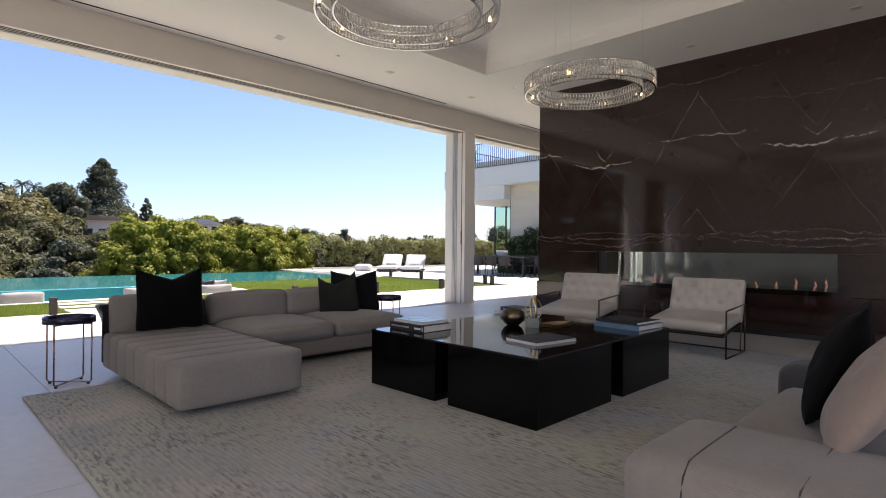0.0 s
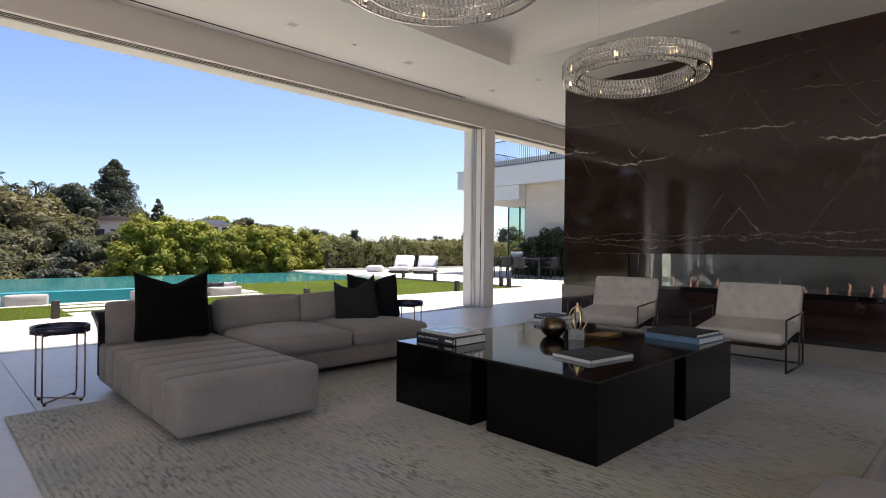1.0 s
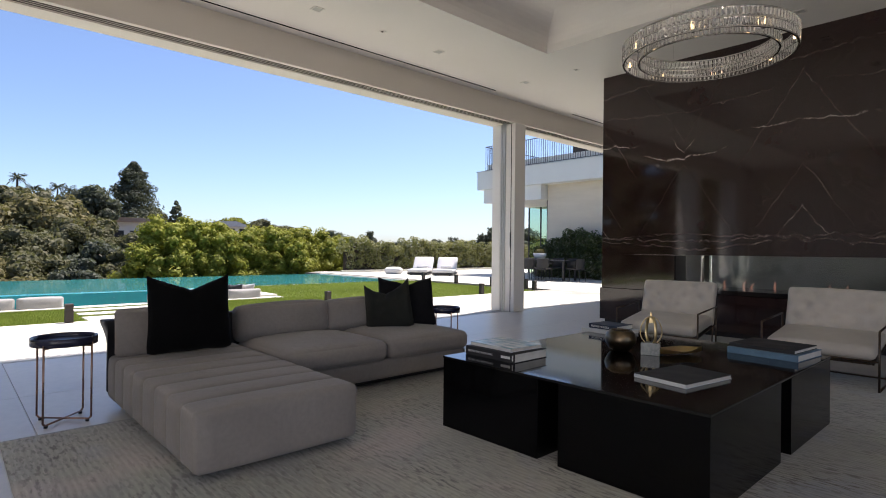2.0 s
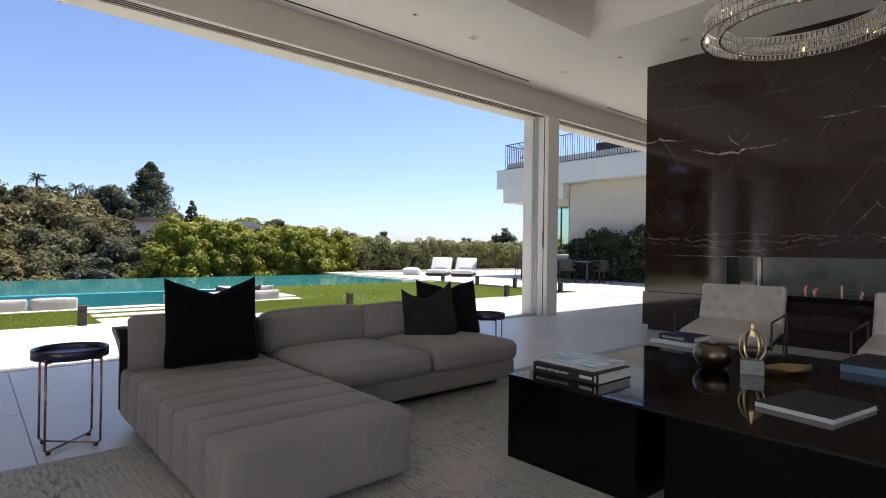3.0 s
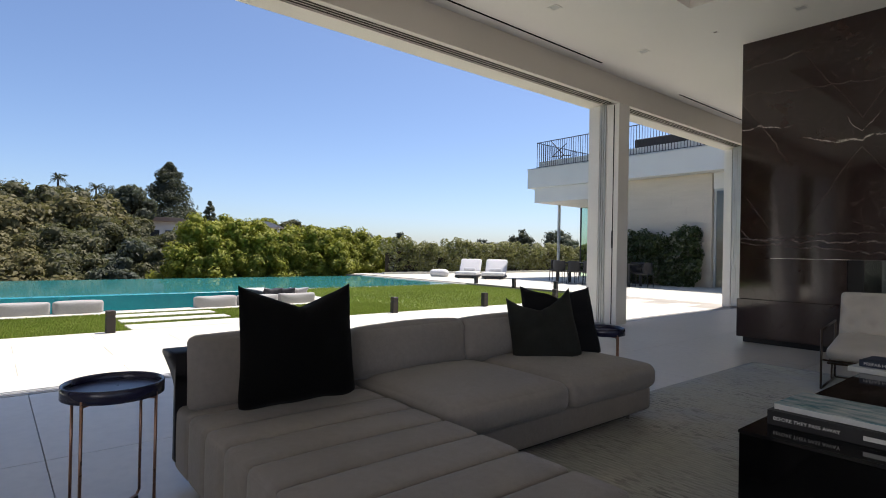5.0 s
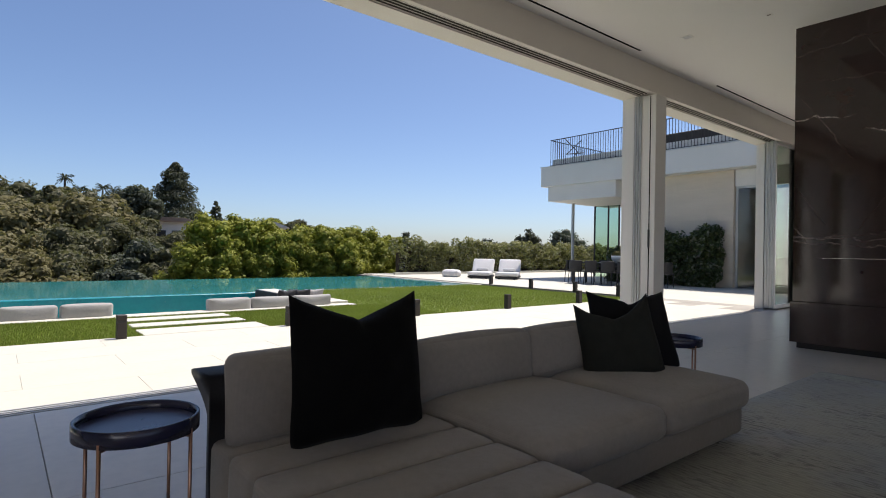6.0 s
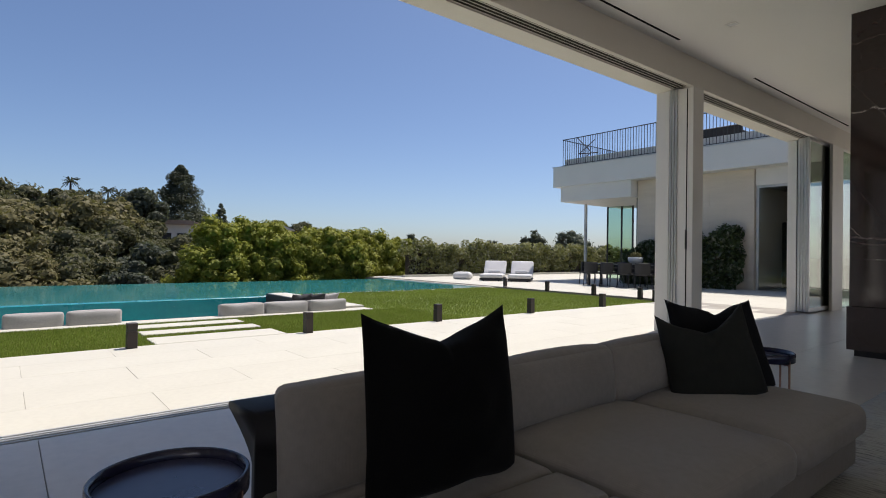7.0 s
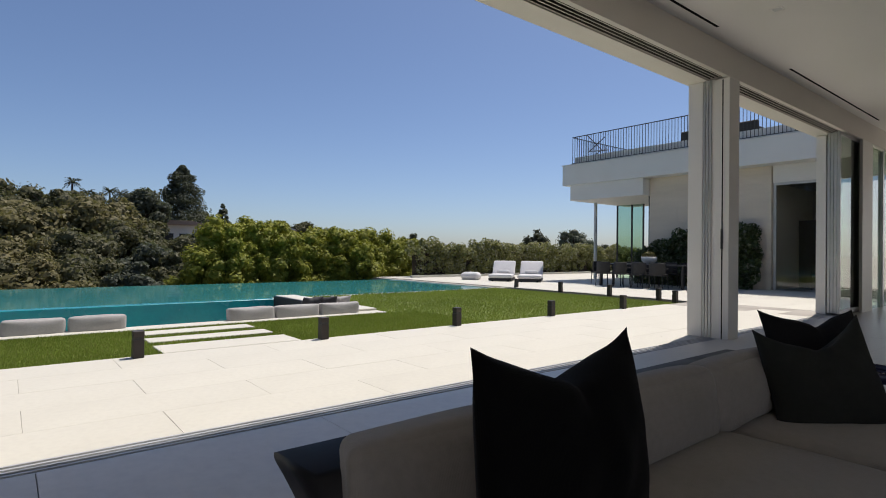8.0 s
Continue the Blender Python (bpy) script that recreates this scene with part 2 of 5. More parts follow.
k.set(color=(0.8, 0.3, 0.15), emit=(1.0, 0.55, 0.42), power=0.1, alpha=0.42)
M["flame"] = k.m

# pool: tiled walls and water
M["pool_tile"] = plain("teal_tile", (0.012, 0.3, 0.33), (0.01, 0.25, 0.29), rough=0.25, big=2, small=14, bump=0.05)
k = Nodes("pool_water")
rip = k.noise(1.6, 4, 0.55, k.coord((0.6, 1.3, 1)))
k.set(color=k.mix(k.span(k.noise(0.12, 3), 0.35, 0.65), (0.045, 0.27, 0.26), (0.035, 0.225, 0.23)), rough=0.06, ior=1.33)
k.bump(rip, 0.05, 0.05)
M["water"] = k.m

# rug: grey and sand, broken into short dashes along x
k = Nodes("dashed_rug")
slow = k.noise(0.55, 4, 0.6)
dash = k.noise(1.0, 3, 0.6, k.coord((12, 46, 1)))
dash2 = k.noise(1.0, 2, 0.5, k.coord((14, 80, 1)))
rib = k.n("TexWave", wave_type="BANDS", bands_direction="Y")
k.t.links.new(k.coord(), rib.inputs["Vector"])
rib.inputs["Scale"].default_value, rib.inputs["Distortion"].default_value = 11.0, 0.6
tone = k.mix(k.span(slow, 0.36, 0.62), (0.29, 0.305, 0.295), (0.4, 0.39, 0.325))
tone = k.mix(k.span(k.noise(1.1, 3), 0.52, 0.68), tone, (0.31, 0.34, 0.39))
tone = k.mix(k.span(k.noise(0.8, 3, 0.5, k.coord((1, 1.4, 1), (0, 0, 0.7))), 0.54, 0.7, 0, 0.7), tone, (0.42, 0.44, 0.34))
tone = k.mix(k.span(k.noise(1.0, 3, 0.5, k.coord((1.3, 1, 1), (0, 0, 1.9))), 0.56, 0.7, 0, 0.6), tone, (0.49, 0.41, 0.385))
patch = k.span(k.noise(1.3, 4, 0.65, k.coord((1.0, 1.8, 1))), 0.42, 0.66)
mark = k.math("MULTIPLY", k.span(dash, 0.5, 0.6), k.math("ADD", k.math("MULTIPLY", patch, 0.75), 0.2))
tone = k.mix(mark, tone, (0.12, 0.117, 0.113))
tone = k.mix(k.span(dash2, 0.56, 0.7, 0, 0.4), tone, (0.5, 0.48, 0.43))
tone = k.mix(k.math("MULTIPLY", rib.outputs[1], 0.2), tone, (0.13, 0.13, 0.13))
k.set(color=tone, rough=0.95, sheen=0.1)
k.bump(k.math("ADD", k.math("MULTIPLY", rib.outputs[1], 0.4), dash), 0.3, 0.006)
M["rug"] = k.m

# chimney breast: brown-black marble, book-matched, with broken white veins
k = Nodes("brown_marble")
at = k.coord()
sep = k.n("SeparateXYZ")
k.t.links.new(at, sep.inputs[0])
wob = k.math("MULTIPLY", k.math("SUBTRACT", k.noise(2.6, 5, 0.65), 0.5), 0.24)
wob2 = k.math("MULTIPLY", k.math("SUBTRACT", k.noise(11, 4, 0.65), 0.5), 0.045)
u = k.math("PINGPONG", k.math("ADD", sep.outputs[0], 4.0 + 14.0), 1.4)
v = k.math("ADD", k.math("ADD", sep.outputs[2], wob), wob2)
far = k.math("SUBTRACT", 1.4, u)
breakup = k.span(k.noise(7, 6, 0.8), 0.42, 0.56)


def vein(axis, z0, slope, reach, width, power):
    line = k.math("ADD", k.math("MULTIPLY", axis, slope), z0)
    d = k.math("ABSOLUTE", k.math("SUBTRACT", v, line))
    body = k.span(d, width * 0.85, 0.0)
    window = k.span(axis, reach, reach * 0.7)
    return k.math("MULTIPLY", k.math("MULTIPLY", body, window), k.math("MULTIPLY", breakup, power))


total = None
for row in ((u, 2.37, 0.16, 0.6, 0.014, 0.95), (u, 2.45, 1.25, 0.15, 0.01, 0.7), (far, 2.68, -0.06, 0.75, 0.013, 0.9), (far, 3.25, -1.5, 0.75, 0.016, 0.2),
            (far, 2.16, -1.5, 0.5, 0.011, 0.26), (far, 1.68, -1.45, 0.3, 0.011, 0.5), (u, 2.3, -1.5, 0.7, 0.009, 0.13), (u, 2.6, 1.5, 0.6, 0.01, 0.12),
            (u, 1.24, 0.05, 9.0, 0.012, 0.3), (u, 1.14, 0.09, 9.0, 0.01, 0.25), (u, 1.36, -0.06, 9.0, 0.008, 0.22), (far, 3.4, 0.1, 1.0, 0.012, 0.2), (u, 3.0, 0.1, 1.2, 0.008, 0.2)):
    w = vein(*row)
    total = w if total is None else k.math("MAXIMUM", total, w)
haze = k.span(k.noise(1.3, 5, 0.65), 0.45, 0.75, 0, 0.5)
fine = k.span(k.noise(3.2, 6, 0.7, None, 2.5), 0.495, 0.505, 0, 1)
hair = k.math("MULTIPLY", k.math("SUBTRACT", 1.0, k.math("ABSOLUTE", k.math("SUBTRACT", k.math("MULTIPLY", fine, 2.0), 1.0))), 0.05)
col = k.mix(haze, (0.023, 0.0106, 0.0092), (0.047, 0.0245, 0.0212))
col = k.mix(hair, col, (0.3, 0.27, 0.25))
col = k.mix(k.math("MINIMUM", total, 1.0), col, (0.62, 0.57, 0.53))
k.set(color=col, rough=k.span(k.noise(5, 4), 0.3, 0.7, 0.05, 0.09), spec=0.68)
M["marble"] = k.m


# ---- mesh helpers ----
def thing(name, at=(0, 0, 0), turn=0.0, label="", category="", group="", kind=""):
    ob = new(name)
    ob.empty_display_size = 0.1
    ob.matrix_world = pose(*at, 0, 0, turn)
    return tagged(ob, label, category, group, kind)


def part(name, bm, material, parent=None, label="", smooth=False):
    me = bpy.data.meshes.new(name)
    if smooth:
        for f in bm.faces:
            f.smooth = True
    bm.to_mesh(me)
    bm.free()
    me.materials.append(material if not isinstance(material, str) else M[material])
    ob = new(name, me)
    if parent:
        ob.parent = parent
    return tagged(ob, label)


def share(name, source, parent, m):
    ob = new(name, source.data)
    ob.parent = parent
    ob.matrix_basis = m
    return ob


def box(x0, x1, y0, y1, z0, z1, bevel=0.0, bm=None, seg=1):
    bm2 = bmesh.new()
    bmesh.ops.create_cube(bm2, size=1.0, matrix=Matrix.LocRotScale(((x0 + x1) / 2, (y0 + y1) / 2, (z0 + z1) / 2), None, (x1 - x0, y1 - y0, z1 - z0)))
    if bevel:
        bmesh.ops.bevel(bm2, geom=bm2.edges[:], offset=bevel, segments=seg, affect="EDGES")
    return join(bm, bm2)


def join(bm, bm2):
    if bm is None:
        return bm2
    me = bpy.data.meshes.new("tmp")
    bm2.to_mesh(me)
    bm2.free()
    bm.from_mesh(me)
    bpy.data.meshes.remove(me)
    return bm


def pad(size, at=(0, 0, 0), r=0.05, n=9, puff=(0, 0, 0), fn=None, bm=None):
    """A rounded, puffed upholstered block; fn moves each finished point."""
    b = bmesh.new()
    bmesh.ops.create_cube(b, size=2.0)
    bmesh.ops.subdivide_edges(b, edges=b.edges[:], cuts=n, use_grid_fill=True)
    h = Vector(size) / 2
    r = min(r, min(h) * 0.98)
    inner = h - Vector((r, r, r))
    for vt in b.verts:
        p = Vector([math.sin(c * math.pi / 2) for c in vt.co])
        q = Vector([a * c for a, c in zip(p, h)])
        core = Vector([max(-i, min(i, c)) for c, i in zip(q, inner)])
        d = q - core
        if d.length > 1e-9:
            q = core + d.normalized() * r
        e = [1 - (abs(c) ** 2.2) for c in p]
        q.x += math.copysign(puff[0] * e[1] * e[2], p.x) * abs(p.x)
        q.y += math.copysign(puff[1] * e[0] * e[2], p.y) * abs(p.y)
        q.z += math.copysign(puff[2] * e[0] * e[1], p.z) * abs(p.z)
        if fn:
            q = fn(q, p)
        vt.co = q + Vector(at)
    return join(bm, b)


def rod(p0, p1, r, seg=10, r1=None, bm=None, caps=True):
    p0, p1 = Vector(p0), Vector(p1)
    d = p1 - p0
    m = Matrix.Translation((p0 + p1) / 2) @ d.to_track_quat("Z", "Y").to_matrix().to_4x4()
    b = bmesh.new()
    bmesh.ops.create_cone(b, cap_ends=caps, segments=seg, radius1=r, radius2=r if r1 is None else r1, depth=d.length, matrix=m)
    return join(bm, b)


def path_tube(points, r, seg=8, bm=None):
    for a, c in zip(points, points[1:]):
        bm = rod(a, c, r, seg, bm=bm)
    for q in points[1:-1]:
        b = bmesh.new()
        bmesh.ops.create_uvsphere(b, u_segments=seg, v_segments=4, radius=r, matrix=Matrix.Translation(q))
        bm = join(bm, b)
    return bm


def lathe(profile, seg=40, at=(0, 0, 0), bm=None):
    b = bmesh.new()
    rings = []
    for r, z in profile:
        rings.append([b.verts.new((at[0] + r * math.cos(2 * math.pi * i / seg), at[1] + r * math.sin(2 * math.pi * i / seg), at[2] + z)) for i in range(seg)])
    for a, c in zip(rings, rings[1:]):
        for i in range(seg):
            j = (i + 1) % seg
            b.faces.new((a[i], a[j], c[j], c[i]))
    bmesh.ops.remove_doubles(b, verts=b.verts[:], dist=1e-5)
    bmesh.ops.recalc_face_normals(b, faces=b.faces[:])
    return join(bm, b)


def extrude(profile, y0, y1, bm=None, steps=1):
    """A closed profile of (x, z) drawn out along y."""
    b = bmesh.new()
    rows = []
    for s in range(steps + 1):
        y = y0 + (y1 - y0) * s / steps
        rows.append([b.verts.new((x, y, z)) for x, z in profile])
    for a, c in zip(rows, rows[1:]):
        for i in range(len(profile)):
            j = (i + 1) % len(profile)
            b.faces.new((a[i], a[j], c[j], c[i]))
    b.faces.new(rows[0][::-1])
    b.faces.new(rows[-1])
    bmesh.ops.recalc_face_normals(b, faces=b.faces[:])
    return join(bm, b)


def cloud(name, centres, normals, size, material, parent=None, aspect=1.7, kind="", label="", seed=1, spread=0.7):
    """Many small four-sided leaves at the given places, each turned at random about its outward direction."""
    rng = np.random.default_rng(seed)
    n = len(centres)
    nr = normals + rng.normal(0, spread, (n, 3))
    nr /= np.linalg.norm(nr, axis=1)[:, None] + 1e-9
    t = np.cross(nr, rng.normal(0, 1, (n, 3)))
    t /= np.linalg.norm(t, axis=1)[:, None] + 1e-9
    s = np.cross(nr, t)
    k = size * rng.uniform(0.6, 1.35, (n, 1))
    a, c = t * k * aspect * 0.5, s * k * 0.5
    lift = nr * k * 0.18
    co = np.stack((centres - a, centres + c * 0.9 + lift, centres + a, centres - c * 0.9 + lift), 1).reshape(-1, 3)
    me = bpy.data.meshes.new(name)
    me.vertices.add(4 * n)
    me.vertices.foreach_set("co", co.astype(np.float32).ravel())
    me.loops.add(4 * n)
    me.loops.foreach_set("vertex_index", np.arange(4 * n, dtype=np.int32))
    me.polygons.add(n)
    me.polygons.foreach_set("loop_start", np.arange(0, 4 * n, 4, dtype=np.int32))
    me.update(calc_edges=True)
    me.materials.append(M[material])
    ob = new(name, me)
    if parent:
        ob.parent = parent
    return tagged(ob, label, "", "", kind)


def lettering(text, size, m, material, parent, depth=0.0008):
    cu = bpy.data.curves.new("title", "FONT")
    cu.body, cu.size, cu.extrude, cu.align_x, cu.align_y = text, size, depth, "LEFT", "CENTER"
    tmp = new("title_curve", cu)
    dg = bpy.context.evaluated_depsgraph_get()
    me = bpy.data.meshes.new_from_object(tmp.evaluated_get(dg))
    bpy.data.objects.remove(tmp)
    me.materials.clear()
    me.materials.append(M[material])
    ob = new("title", me)
    ob.parent = parent
    ob.matrix_basis = m
    return ob


# ---- the house: structure ----
CEIL, SOFFIT = 3.75, 3.38
tagged(part("ceiling", box(-5.21, 3.6, 6.72, 18.6, CEIL, CEIL + 0.25, bm=box(-7.0, -5.21, -3.6, 18.6, CEIL, CEIL + 0.25, bm=box(-5.21, 3.6, -3.6, -2.2, CEIL, CEIL + 0.25))), "ceiling"),
       "smooth off-white plaster ceiling with a recessed tray", "ceiling", kind="structure")
bm = box(-5.21, 3.6, -2.2, 6.72, 4.09, 4.2)
bm = box(-5.34, -5.214, -2.2, 6.72, CEIL + 0.25, 4.2, bm=bm)
bm = box(-5.34, 3.6, 6.724, 6.9, CEIL + 0.25, 4.2, bm=bm)
bm = box(-5.34, 3.6, -2.34, -2.204, CEIL + 0.25, 4.2, bm=bm)
prof = [(-5.212, CEIL + 0.06)] + [(-5.212 + 0.5 * (1 - math.cos(t * math.pi / 20)), CEIL + 0.06 + 0.282 * math.sin(t * math.pi / 20)) for t in range(1, 11)] + [(-5.212, CEIL + 0.342)]
bm = extrude(prof, -2.2, 6.722, bm=bm)
b2 = extrude([(x + 5.212, z) for x, z in prof], -8.8, 0.0)
bmesh.ops.rotate(b2, verts=b2.verts[:], cent=(0, 0, 0), matrix=Matrix.Rotation(radians(-90), 3, "Z"))
bmesh.ops.translate(b2, verts=b2.verts[:], vec=(3.59, 6.722, 0))
bm = join(bm, b2)
tagged(part("ceiling_tray", bm, "ceiling"), "raised plaster tray in the ceiling", "ceiling", kind="structure")

# window head: a deep beam with four door tracks let into its underside
bm = box(-7.56, -7.28, -3.6, 18.6, SOFFIT, CEIL + 0.4)
bm = box(-7.281, -7.06, -3.6, 18.6, SOFFIT + 0.07, CEIL + 0.4, bm=bm)
bm = box(-7.061, -7.0, -3.6, 18.6, SOFFIT - 0.012, CEIL + 0.4, bm=bm)
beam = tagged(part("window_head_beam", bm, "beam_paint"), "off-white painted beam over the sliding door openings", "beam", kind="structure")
for i in range(4):
    for y0, y1 in ((-3.6, 8.2), (8.51, 13.97)):
        fin = part("track_fin", box(-7.255 + 0.05 * i, -7.24 + 0.05 * i, y0, y1, SOFFIT + 0.004, SOFFIT + 0.066), "track_brown", beam, "brown metal fin between the door tracks")
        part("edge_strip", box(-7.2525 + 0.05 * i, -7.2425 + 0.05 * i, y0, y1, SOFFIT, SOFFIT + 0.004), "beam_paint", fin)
part("track_slot", box(-7.28, -7.062, -3.6, 8.2, SOFFIT + 0.066, SOFFIT + 0.069), "dark_slot", beam)
part("track_slot", box(-7.28, -7.062, 8.51, 13.97, SOFFIT + 0.066, SOFFIT + 0.069), "dark_slot", beam)

# column between the two openings, with the edges of the pocketed panels
col = tagged(part("column", box(-7.2, -7.0, 8.215, 8.5, 0, SOFFIT - 0.014, 0.004, bm=box(-7.54, -7.345, 8.215, 8.5, 0, SOFFIT, 0.004)), "paint"),
             "white painted column between the sliding door openings", "column", kind="structure")
part("panel_pocket", box(-7.345, -7.2, 8.235, 8.49, 0, SOFFIT), "paint", col)
for x in (-7.335, -7.295, -7.255):
    part("panel_edge", box(x, x + 0.024, 8.212, 8.236, 0, SOFFIT, 0.002), "alu", col)
part("shadow_gap", box(-7.092, -7.078, 8.2115, 8.216, 0, SOFFIT - 0.03), "dark_slot", col)
part("pull_handle", box(-7.1, -7.07, 8.203, 8.2115, 1.16, 1.42, 0.002), "charcoal", col, "dark recessed pull handle")

column_2 = tagged(part("column_2", box(-7.2, -7.0, 0.2, 0.485, 0, SOFFIT - 0.014, 0.004, bm=box(-7.54, -7.345, 0.2, 0.485, 0, SOFFIT, 0.004)), "paint"),
                  "white painted column between the sliding door openings", "column", kind="structure")
part("panel_pocket", box(-7.345, -7.2, 0.21, 0.465, 0, SOFFIT), "paint", column_2)

# sliding panels stacked at the end of the second opening
for i, x in enumerate((-7.10, -7.16, -7.22, -7.28)):
    y0, y1 = 12.9 + 0.03 * i, 14.2
    door = thing("sliding_door", (x, y0, 0), 0, "tall glazed sliding door panel pushed open, pale frame", "door", "stacked door panels")
    w = y1 - y0
    part("stile", box(-0.022, 0.022, 0, 0.06, 0.03, SOFFIT, 0.003), "alu", door)
    part("stile", box(-0.022, 0.022, w - 0.06, w, 0.03, SOFFIT, 0.003), "alu", door)
    part("rail", box(-0.021, 0.021, 0.06, w - 0.06, 0.03, 0.1), "alu", door)
    part("rail", box(-0.021, 0.021, 0.06, w - 0.06, SOFFIT - 0.06, SOFFIT), "alu", door)
    part("pane", box(-0.006, 0.006, 0.058, w - 0.058, 0.098, SOFFIT - 0.058), "green_glass", door, "green-tinted glass pane")

wall = tagged(part("wall_west", box(-7.5, -7.34, 13.05, 14.198, 0, SOFFIT - 0.014, bm=box(-7.05, -7.0, 13.97, 14.2, 0, SOFFIT - 0.014, bm=box(-7.5, -7.0, 14.2, 14.65, 0, SOFFIT - 0.014, bm=box(-7.5, -7.0, -3.6, -2.4, 0, SOFFIT - 0.014)))), "paint"), "painted wall between the glazed openings", "wall", kind="structure")
w1 = tagged(thing("window_1", (-7.12, 14.65, 0)), "pale framed full-height window onto the terrace", "window", kind="structure")
for a, c in ((0, 0.12), (1.1, 1.2), (2.45, 2.55), (3.85, 3.95)):
    part("window_frame", box(-0.05, 0.05, a, c, 0, SOFFIT), "alu", w1)
for a, c in ((0.12, 1.1), (1.2, 2.45), (2.55, 3.85)):
    part("pane", box(-0.006, 0.006, a, c, 0.0, SOFFIT), "green_glass", w1).visible_shadow = False
# The openings in these three unseen walls are added for the fill lamps.
tagged(part("wall_north", box(-7.5, -6.8, 18.6, 18.8, 0, CEIL, bm=box(-2.4, 3.6, 18.6, 18.8, 0, CEIL, bm=box(-6.8, -2.4, 18.6, 18.8, 3.2, CEIL, bm=box(-6.8, -2.4, 18.6, 18.8, 0, 0.2)))), "paint"), "plain painted end wall with an opening added for a fill lamp", "wall", kind="structure")
tagged(part("wall_south", box(-7.5, -1.4, -3.8, -3.6, 0, CEIL, bm=box(3.2, 3.6, -3.8, -3.6, 0, CEIL, bm=box(-1.4, 3.2, -3.8, -3.6, 3.2, CEIL, bm=box(-1.4, 3.2, -3.8, -3.6, 0, 0.2)))), "paint"), "plain painted wall", "wall", kind="structure")
tagged(part("wall_east", box(3.6, 3.8, 6.0, 18.8, 0, CEIL + 0.4, bm=box(3.6, 3.8, -3.8, -2.0, 0, CEIL + 0.4, bm=box(3.6, 3.8, -2.0, 6.0, 3.2, CEIL + 0.4, bm=box(3.6, 3.8, -2.0, 6.0, 0, 0.2)))), "paint"), "plain painted wall", "wall", kind="structure")
tagged(part("roof", box(-7.56, 3.8, -3.8, 18.8, 4.21, 4.5), "outpaint"), "flat roof slab", "roof", kind="structure")

# Added wall: blocks the bright far room behind the fire glass.
tagged(part("wall_inner", box(-4.85, 3.6, 11.4, 11.6, 0, CEIL), "grout"), "grey wall added beyond the fireplace to darken the view through it", "wall", kind="structure")

# linear air slots and recessed spots
for y0, y1 in ((-2.0, 7.48), (9.7, 14.28)):
    vent = thing("linear_vent", (-6.82, y0, CEIL), 0, "thin black linear air slot in the ceiling", "vent", "ceiling slots")
    part("slot", box(-0.016, 0.016, 0, y1 - y0, -0.003, -0.001), "dark_slot", vent)
    part("frame", box(-0.023, -0.016, 0, y1 - y0, -0.0022, -0.0005), "ceiling", vent)
    part("frame", box(0.016, 0.023, 0, y1 - y0, -0.0022, -0.0005), "ceiling", vent)


def downlight(x, y, small=False):
    d = thing("downlight", (x, y, CEIL), 0, "small square white recessed ceiling spot, switched off", "downlight", "ceiling spots")
    s = 0.035 if small else 0.06
    bm = box(-s, s, -s, -s + 0.014, -0.006, 0)
    bm = box(-s, s, s - 0.014, s, -0.006, 0, bm=bm)
    bm = box(-s, -s + 0.014, -s + 0.014, s - 0.014, -0.006, 0, bm=bm)
    part("trim", box(s - 0.014, s, -s + 0.014, s - 0.014, -0.006, 0, bm=bm), "paint", d)
    part("reflector", box(-s + 0.014, s - 0.014, -s + 0.014, s - 0.014, -0.002, -0.001), "bronze" if small else "alu", d)


for x, y, small in ((-6.15, 3.78, 0), (-6.15, 4.67, 1), (-6.17, 5.62, 0), (-6.2, 7.5, 0), (-4.41, 7.57, 0), (-0.78, 7.75, 0), (-6.17, 1.9, 0), (-2.5, 7.66, 0), (-5.3, 7.55, 1)):
    downlight(x, y, small)

# ---- chimney breast ----
FX0, FX1, FZ0, FZ1, FY = -3.98, -0.99, 0.6, 1.05, 8.2
breast = tagged(thing("chimney_breast", (0, 0, 0)), "brown-black veined marble chimney breast with a see-through fireplace", "chimney breast", kind="structure")
XS = [-5.24, -4.0, -2.6, -1.2, 0.2, 1.6, 3.0]
for a, c in zip(XS, XS[1:]):
    part("marble_panel", box(a + 0.0002, c - 0.0002, FY, FY + 0.03, FZ1 + 0.004, CEIL), "marble", breast)
part("core", box(-5.2, 3.0, FY + 0.03, FY + 0.9, FZ1 + 0.006, CEIL), "black", breast)
part("back_panel", box(-5.24, 3.0, FY + 0.9, FY + 0.93, FZ1 + 0.004, CEIL), "marble", breast)
part("side_panel", box(-5.24, -5.205, FY + 0.03, FY + 0.9, 0.54, CEIL), "marble", breast)
part("marble_panel", box(-5.24, -4.12, FY, FY + 0.9, 0.545, FZ1, 0.001), "marble", breast)
part("flue_post", box(-4.12, FX0, FY + 0.05, FY + 0.85, 0.545, FZ1), "black", breast, "black metal corner post")
part("marble_panel", box(FX1, 3.0, FY, FY + 0.9, 0.545, FZ1, 0.001), "marble", breast)
part("hearth_base", box(-5.26, 3.0, FY - 0.02, FY + 0.92, 0.07, 0.54, 0.002), "marble", breast)
part("toe_kick", box(-5.2, 3.0, FY + 0.03, FY + 0.88, 0.0, 0.07), "black", breast)
part("burner_tray", box(FX0, FX1, FY + 0.03, FY + 0.87, 0.545, FZ0), "gloss_black", breast)
for y in (FY + 0.03, FY + 0.87):
    part("fire_glass", box(FX0 + 0.01, FX1 - 0.01, y - 0.004, y + 0.004, FZ0, FZ1), "glass", breast).visible_shadow = False
part("glass_edge", box(FX0 + 0.22, FX0 + 0.235, FY + 0.0, FY + 0.06, FZ0, FZ1), "chrome", breast)
rng = random.Random(5)
